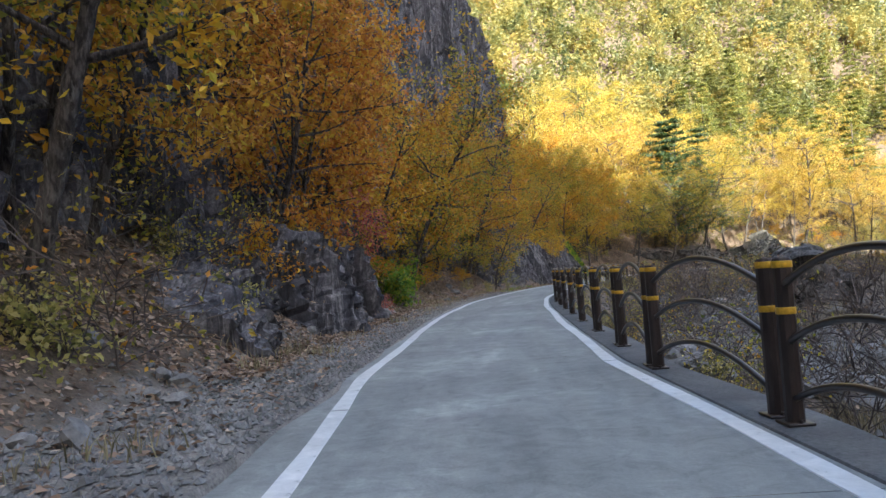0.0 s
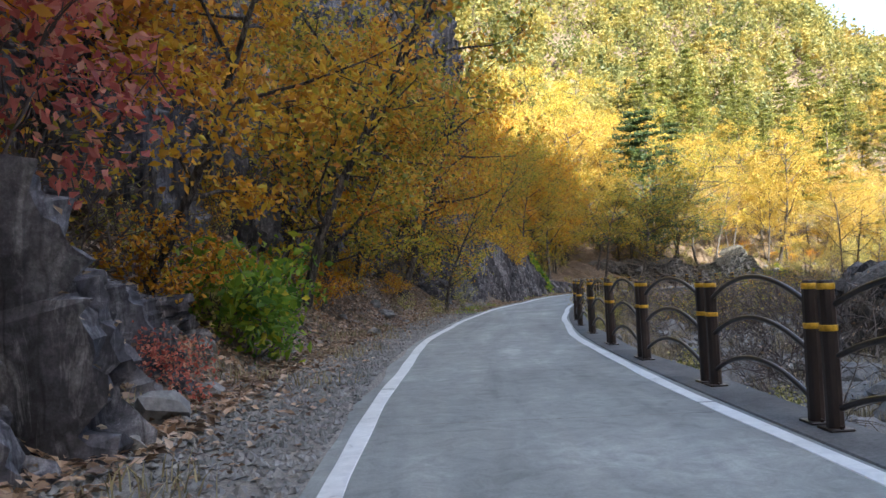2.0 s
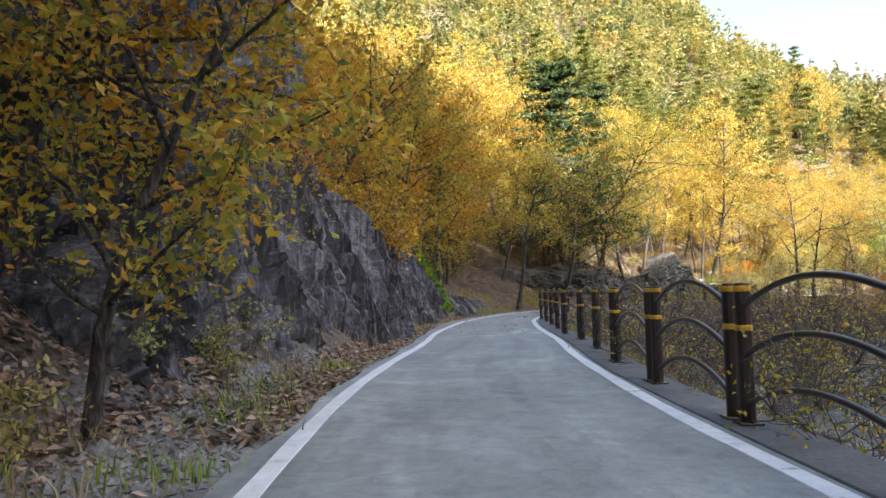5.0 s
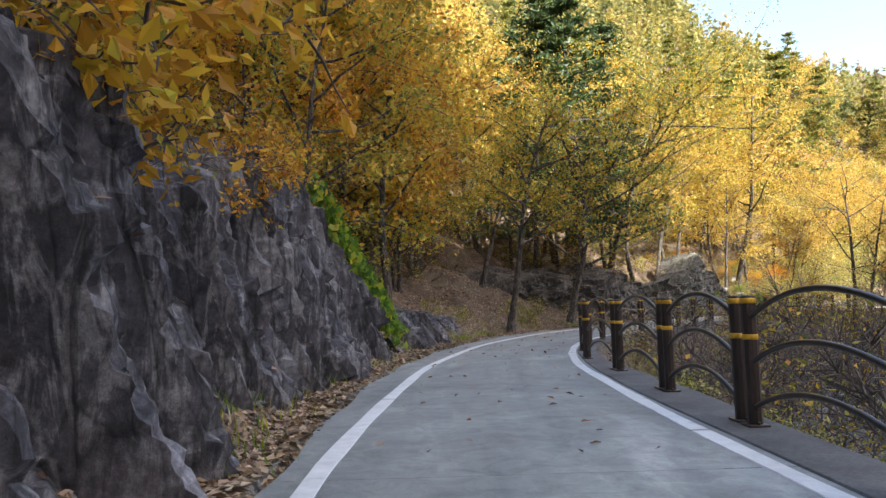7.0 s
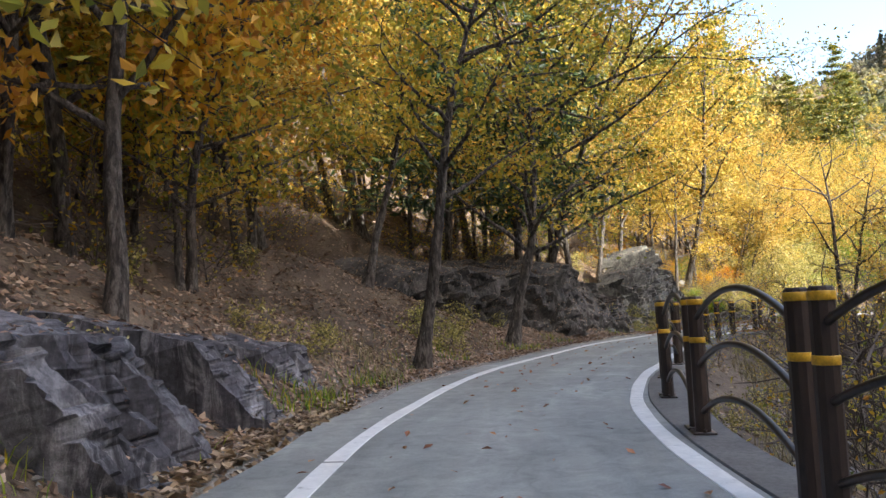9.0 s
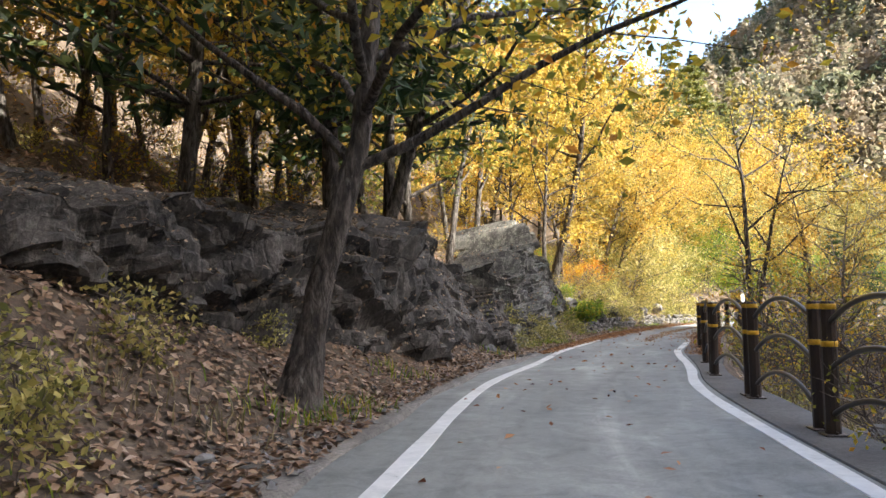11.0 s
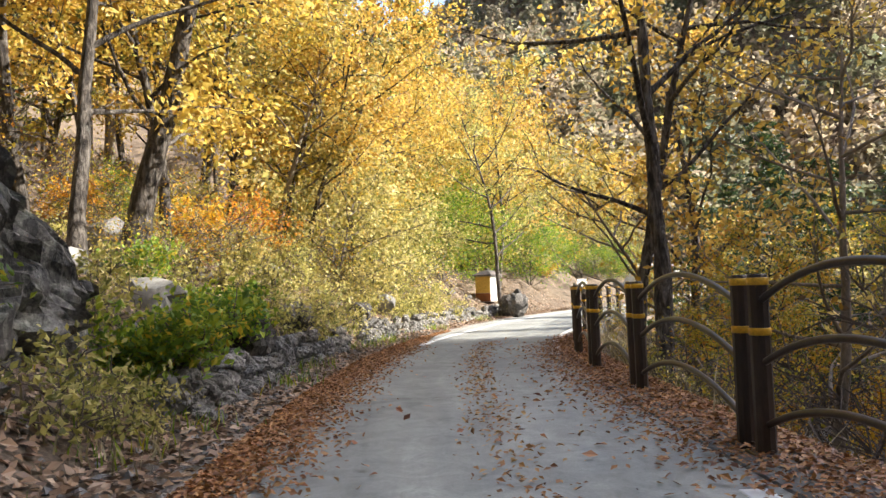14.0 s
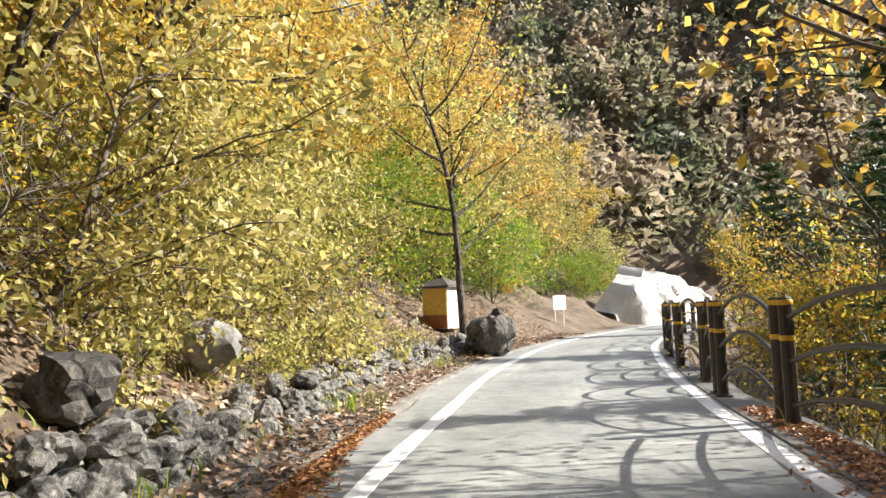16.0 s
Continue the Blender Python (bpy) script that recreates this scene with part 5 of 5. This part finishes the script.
grove("stream_brush", "tangle of grey twiggy brush along the stream", ["brush0", "brush1"], (0, 62), (-24, -6.6), 70, 81, (0.6, 1.6), "brush")
grove("bank_brush", "tangle of grey twiggy brush below the fence", ["brush0", "brush1", "shrub0"], (56, 112), (-17, -5.4), 120, 82, (0.6, 1.5), "brush")
grove("lower_brush", "dense orange and olive brush below the fence", ["leafy1", "shrub0", "shrub1", "brush0", "brush1"], (108, 165), (-16, -6.6), 80, 96, (0.7, 1.4), "brush")
scatter(["bare0", "bare1", "bare2"], (100, 132), (5, 16), 9, 83, (0.6, 1.0), "bare trees by the stream")
scatter(["orange0", "olive1", "lime0", "bare1"], (112, 150), (6, 18), 16, 84, (0.4, 0.7), "trees below the fence")
scatter(["olive1", "pine0", "olive2", "bare0", "pine1", "rust0"], (126, 168), (4.8, 15), 34, 85, (0.5, 0.95), "trees below the fence")
for k, (ss, oo) in enumerate([(118.6, 4.9), (121.2, 5.3), (127.4, 5.0), (129.6, 5.6), (132.0, 5.2)]):
    q = on_road(ss, oo)
    plant(["olive1", "olive2", "pine0"][k % 3], q[0], q[1], 0.5, 70 * k, group="trees below the fence")
scatter(["shrub0", "shrub1", "leafy0", "weed0"], (4, 50), (-9, -4.6), 80, 86, (0.5, 1.1), "undergrowth on the slope")
scatter(["shrub0", "shrub1", "leafy1"], (48, 74), (-8.5, -4.6), 40, 87, (0.5, 1.0), "undergrowth above the rock")
grove("slope_brush", "grey twigs and weeds over the wooded slope", ["shrub0", "shrub1", "weed0"], (72, 112), (4.6, 18), 130, 88, (0.5, 1.25), "brush")
scatter(["weed1", "shrub1", "weed0", "shrub0", "leafy1"], (112, 131), (-12, -4.0), 60, 89, (0.4, 1.0), "undergrowth on the slope")
scatter(["weed0", "weed1"], (40, 110), (-4.4, -2.9), 30, 90, (0.35, 0.8), "weeds on the verge")
scatter(["weed0", "weed1", "shrub0"], (112, 131), (-9, -4.6), 50, 94, (0.35, 0.8), "undergrowth on the slope")
scatter(["vinegreen", "weed1", "vinegreen"], (109, 115), (-5.6, -3.2), 16, 98, (0.5, 0.9), "green weeds on the bank")
scatter(["bush0", "bush0", "bush1", "weed1"], (118, 134), (-9.5, -5.4), 20, 99, (0.3, 0.6), "bushes on the sunlit bank")
scatter(["weed0", "weed1", "weed1", "weed0"], (114, 132), (-6.0, -3.1), 50, 100, (0.5, 1.1), "weeds on the sunlit bank")
scatter(["weed0", "weed1"], (97, 111), (-3.4, -2.6), 14, 91, (0.4, 0.8), "weeds on the verge")
scatter(["weed0", "shrub1"], (0, 130), (2.5, 3.6), 60, 92, (0.3, 0.7), "weeds below the fence")


# ---------------------------------------------------------------- leaf litter, grass and vine
def litter(name, label, mat, count, seed, s_range, o_of, leaf, lift=0.012, flat=None):
    r = np.random.default_rng(seed)
    s = r.uniform(*s_range, count)
    o = o_of(r, s)
    p = on_road(s, o)
    z = land(p[:, 0], p[:, 1], s, o) if flat is None else np.full(count, flat)
    q = on_road(s, o - 0.2)
    slope = (land(q[:, 0], q[:, 1], s, o - 0.2) - z) / 0.2 if flat is None else np.zeros(count)
    slope = np.clip(slope, -1.5, 1.5)
    nx, ny = np.interp(s, RS, RN[:, 0]), np.interp(s, RS, RN[:, 1])
    n = np.stack([nx * slope, ny * slope, np.ones(count)], 1)
    n /= np.linalg.norm(n, axis=1, keepdims=True)
    n = n + r.normal(0, 0.25, (count, 3))
    n /= np.linalg.norm(n, axis=1, keepdims=True)
    p[:, 2] = z + lift + r.uniform(0, 0.04, count)
    v, f = leaf_cards(p, leaf, r, 0.0, 0.6, n)
    tagged(put(name, mesh_of(name, v, f, mat)), label, "leaves", kind="stuff")


litter("leaf_litter", "dry brown leaves strewn over the verge and slope", M_DRY, 105000, 201, (-5, 150), lambda r, s: -EDGE - 0.15 - np.where(s < 46, 0.9 * r.uniform(0, 1, len(s)), 0) - r.uniform(0, 1, len(s)) ** np.where(s < 46, 0.9, 1.5) * 9 * np.where((s > 50) & (s < 70), 0.07, 1), 0.095)
litter("cliff_foot_leaves", "pale dry leaves thick on the slope below the cliff", M_DRY, 42000, 210, (6, 52), lambda r, s: -3.2 - r.uniform(0, 1, len(s)) * 6.0, 0.12, 0.03)
litter("slope_leaves", "dry brown leaves on the wooded slope", M_DRY, 26000, 206, (74, 112), lambda r, s: -EDGE - 0.3 - r.uniform(0, 1, len(s)) ** 1.2 * 6, 0.1)
litter("upper_leaves", "dry leaves over the upper slope", M_DRY, 26000, 209, (84, 126), lambda r, s: -7 - r.uniform(0, 1, len(s)) * 11, 0.14)
litter("sunlit_leaves", "dry leaves on the sunlit bank", M_DRY, 26000, 208, (110, 146), lambda r, s: -2.7 - r.uniform(0, 1, len(s)) * 11, 0.11)
litter("bank_leaves", "dry leaves on the bank below the fence", M_DRY, 9000, 202, (-5, 140), lambda r, s: 2.4 + r.uniform(0, 1, len(s)) ** 1.5 * 8, 0.11)
litter("roadside_leaves", "fallen orange-brown leaves along the road's edges", M_DRYRED, 56000, 203, (100, 126), lambda r, s: np.where(r.uniform(0, 1, len(s)) < 0.5, -2.05 + np.abs(r.normal(0, 1, len(s))) * np.interp(s, [94, 104, 110, 119, 124], [0.08, 0.14, 0.34, 0.34, 0.06]), 2.2 - np.abs(r.normal(0, 1, len(s))) * np.interp(s, [94, 104, 110, 119, 124], [0.25, 0.3, 0.55, 0.55, 0.12])), 0.055, 0.006, 0.0)
litter("road_leaves", "a few fallen leaves on the road", M_DRYRED, 380, 204, (60, 122), lambda r, s: r.uniform(-1.6, 1.7, len(s)) * (1 - 0.3 * r.uniform(0, 1, len(s))), 0.09, 0.006, 0.0)
litter("wheel_leaves", "a drift of orange leaves along the middle of the road", M_DRYRED, 1300, 207, (106, 121), lambda r, s: r.normal(0.05, 0.14, len(s)), 0.055, 0.006, 0.0)
litter("edge_leaves", "dry leaves gathered along the foot of the rock wall", M_DRY, 9000, 205, (44, 78), lambda r, s: -1.9 - np.abs(r.normal(0.15, 0.3, len(s))), 0.11, 0.02)


def strew(rock, name, label, mat, count, seed, leaf, flat=0.45):
    """Leaves caught on the flatter faces of a rock."""
    me = bpy.data.objects[rock].data
    r = np.random.default_rng(seed)
    n, c, area = np.empty(len(me.polygons) * 3), np.empty(len(me.polygons) * 3), np.empty(len(me.polygons))
    me.polygons.foreach_get("normal", n)
    me.polygons.foreach_get("center", c)
    me.polygons.foreach_get("area", area)
    n, c = n.reshape(-1, 3), c.reshape(-1, 3)
    n *= np.sign(n[:, 2:] + 1e-9)
    w = area * np.clip(n[:, 2] - flat, 0, 1)
    i = r.choice(len(w), count, p=w / w.sum())
    v, f = leaf_cards(c[i] + n[i] * 0.015 + r.normal(0, 0.03, (count, 3)), leaf, r, 0.0, 0.6, n[i])
    tagged(put(name, mesh_of(name, v, f, mat)), label, "leaves", kind="stuff")


strew("dark_boulder_ledge", "ledge_leaves", "brown leaves lying over the boulder ledge", M_DRY, 9000, 231, 0.072, 0.3)
strew("lichened_rock", "rock_leaves", "a few brown leaves caught on the lichened rock", M_DRY, 1400, 232, 0.09, 0.5)
strew("rock_wall", "wall_leaves", "dry leaves caught on the ledges of the rock wall", M_DRY, 2600, 233, 0.09, 0.5)
strew("rock_outcrop", "outcrop_leaves", "dry leaves caught on the rock outcrop", M_DRY, 2500, 234, 0.1, 0.45)


def grass(name, label, mat, count, seed, s_range, o_range, height):
    r = np.random.default_rng(seed)
    clump = max(1, count // 40)
    cs, co = r.uniform(*s_range, clump), r.uniform(*o_range, clump)
    k = r.integers(0, clump, count)
    s, o = cs[k] + r.normal(0, 0.22, count), co[k] + r.normal(0, 0.22, count)
    p = on_road(s, o)
    p[:, 2] = land(p[:, 0], p[:, 1], s, o)
    h = height * r.uniform(0.5, 1.2, count)
    bend = r.normal(0, 0.35, (count, 2)) * h[:, None]
    w = r.normal(0, 1, (count, 2))
    w = w / np.linalg.norm(w, axis=1, keepdims=True) * 0.008
    tip = p + np.concatenate([bend, h[:, None]], 1)
    side = np.concatenate([w, np.zeros((count, 1))], 1)
    mid = p + np.concatenate([bend * 0.3, h[:, None] * 0.55], 1)
    v = np.stack([p - side, p + side, mid + side * 0.8, tip, mid - side * 0.8], 1).reshape(-1, 3)
    i = np.arange(count)[:, None] * 5
    f = np.concatenate([i + [[0, 1, 2]], i + [[0, 2, 4]], i + [[4, 2, 3]]], 1).reshape(-1, 3)
    tagged(put(name, mesh_of(name, v, f, mat)), label, "grass", kind="stuff")


def pebbles(name, label, count, seed, s_range, o_of, size):
    """Small angular stones strewn on the ground."""
    r = np.random.default_rng(seed)
    s = r.uniform(*s_range, count)
    o = o_of(r, s)
    p = on_road(s, o)
    p[:, 2] = land(p[:, 0], p[:, 1], s, o) + 0.01
    k = size * r.uniform(0.4, 1.0, count) ** 2 + 0.012
    axes = np.array([(1, 0, 0), (0, 1, 0), (-1, 0, 0), (0, -1, 0), (0, 0, 0.8), (0, 0, -0.6)])
    v = axes[None] * r.uniform(0.5, 1.2, (count, 6, 1)) + r.normal(0, 0.15, (count, 6, 3))
    a = r.uniform(0, 6.28, count)
    c, sn = np.cos(a)[:, None], np.sin(a)[:, None]
    v = np.stack([v[..., 0] * c - v[..., 1] * sn, v[..., 0] * sn + v[..., 1] * c, v[..., 2]], -1) * k[:, None, None] + p[:, None]
    tri = np.array([(0, 1, 4), (1, 2, 4), (2, 3, 4), (3, 0, 4), (1, 0, 5), (2, 1, 5), (3, 2, 5), (0, 3, 5)])
    f = (np.arange(count)[:, None, None] * 6 + tri[None]).reshape(-1, 3)
    tagged(put(name, mesh_of(name, v.reshape(-1, 3), f, M_STONE)), label, "gravel", kind="stuff")


pebbles("verge_gravel", "loose grey gravel on the verge", 20000, 221, (-4, 50), lambda r, s: -2.0 - np.abs(r.normal(0, 1.4, len(s))), 0.05)
pebbles("wall_rubble", "small broken stones at the foot of the rocks", 3500, 222, (46, 126), lambda r, s: -2.1 - np.abs(r.normal(0, 0.6, len(s))), 0.06)
pebbles("stream_gravel", "pale gravel and cobbles in the stream bed", 7000, 223, (-4, 112), lambda r, s: r.uniform(3.4, 18, len(s)), 0.14)
grass("dry_grass", "straw-coloured dry grass in the stream bed", M_STRAW, 16000, 211, (2, 75), (3.2, 17), 0.55)
grass("verge_grass", "thin grass tufts on the verge", M_STRAW, 5000, 212, (-2, 140), (-4.5, -2.6), 0.22)
grass("green_grass", "yellow-green grass tufts along the verge", M_VINE, 4000, 213, (40, 135), (-3.6, -2.3), 0.2)
grass("bank_grass", "dry grass below the fence", M_STRAW, 9000, 214, (50, 140), (2.5, 7), 0.5)


def build_vine():
    r = np.random.default_rng(91)
    u = r.uniform(0, 1, 1500)
    s = 69.1 + 2.3 * u + r.normal(0, 0.26, 1500)
    z = 3.75 - 3.1 * u + r.normal(0, 0.18, 1500)
    o = -2.35 - 0.36 * z + r.normal(0, 0.1, 1500)
    c = on_road(s, o)
    c[:, 2] = z
    v, f = leaf_cards(c, 0.17, r, 0.7, 0.8)
    t = np.linspace(0, 1, 12)
    stems = []
    for k in range(4):
        q = on_road(69.1 + 2.3 * t + 0.2 * k - 0.3, -2.4 - 0.36 * (3.75 - 3.1 * t) + 0.03 * np.sin(t * 9 + k))
        q[:, 2] = 3.75 - 3.1 * t
        stems.append((q, np.full(12, 0.01)))
    vine = tagged(new("vine"), "green and yellow vine hanging down the rock wall", "vine")
    put("stem", mesh_of("stem", *tubes(stems, 4), M_TWIG, True), vine, "thin woody stems")
    put("foliage", mesh_of("foliage", v, f, M_VINE), vine, "broad green leaves")


build_vine()
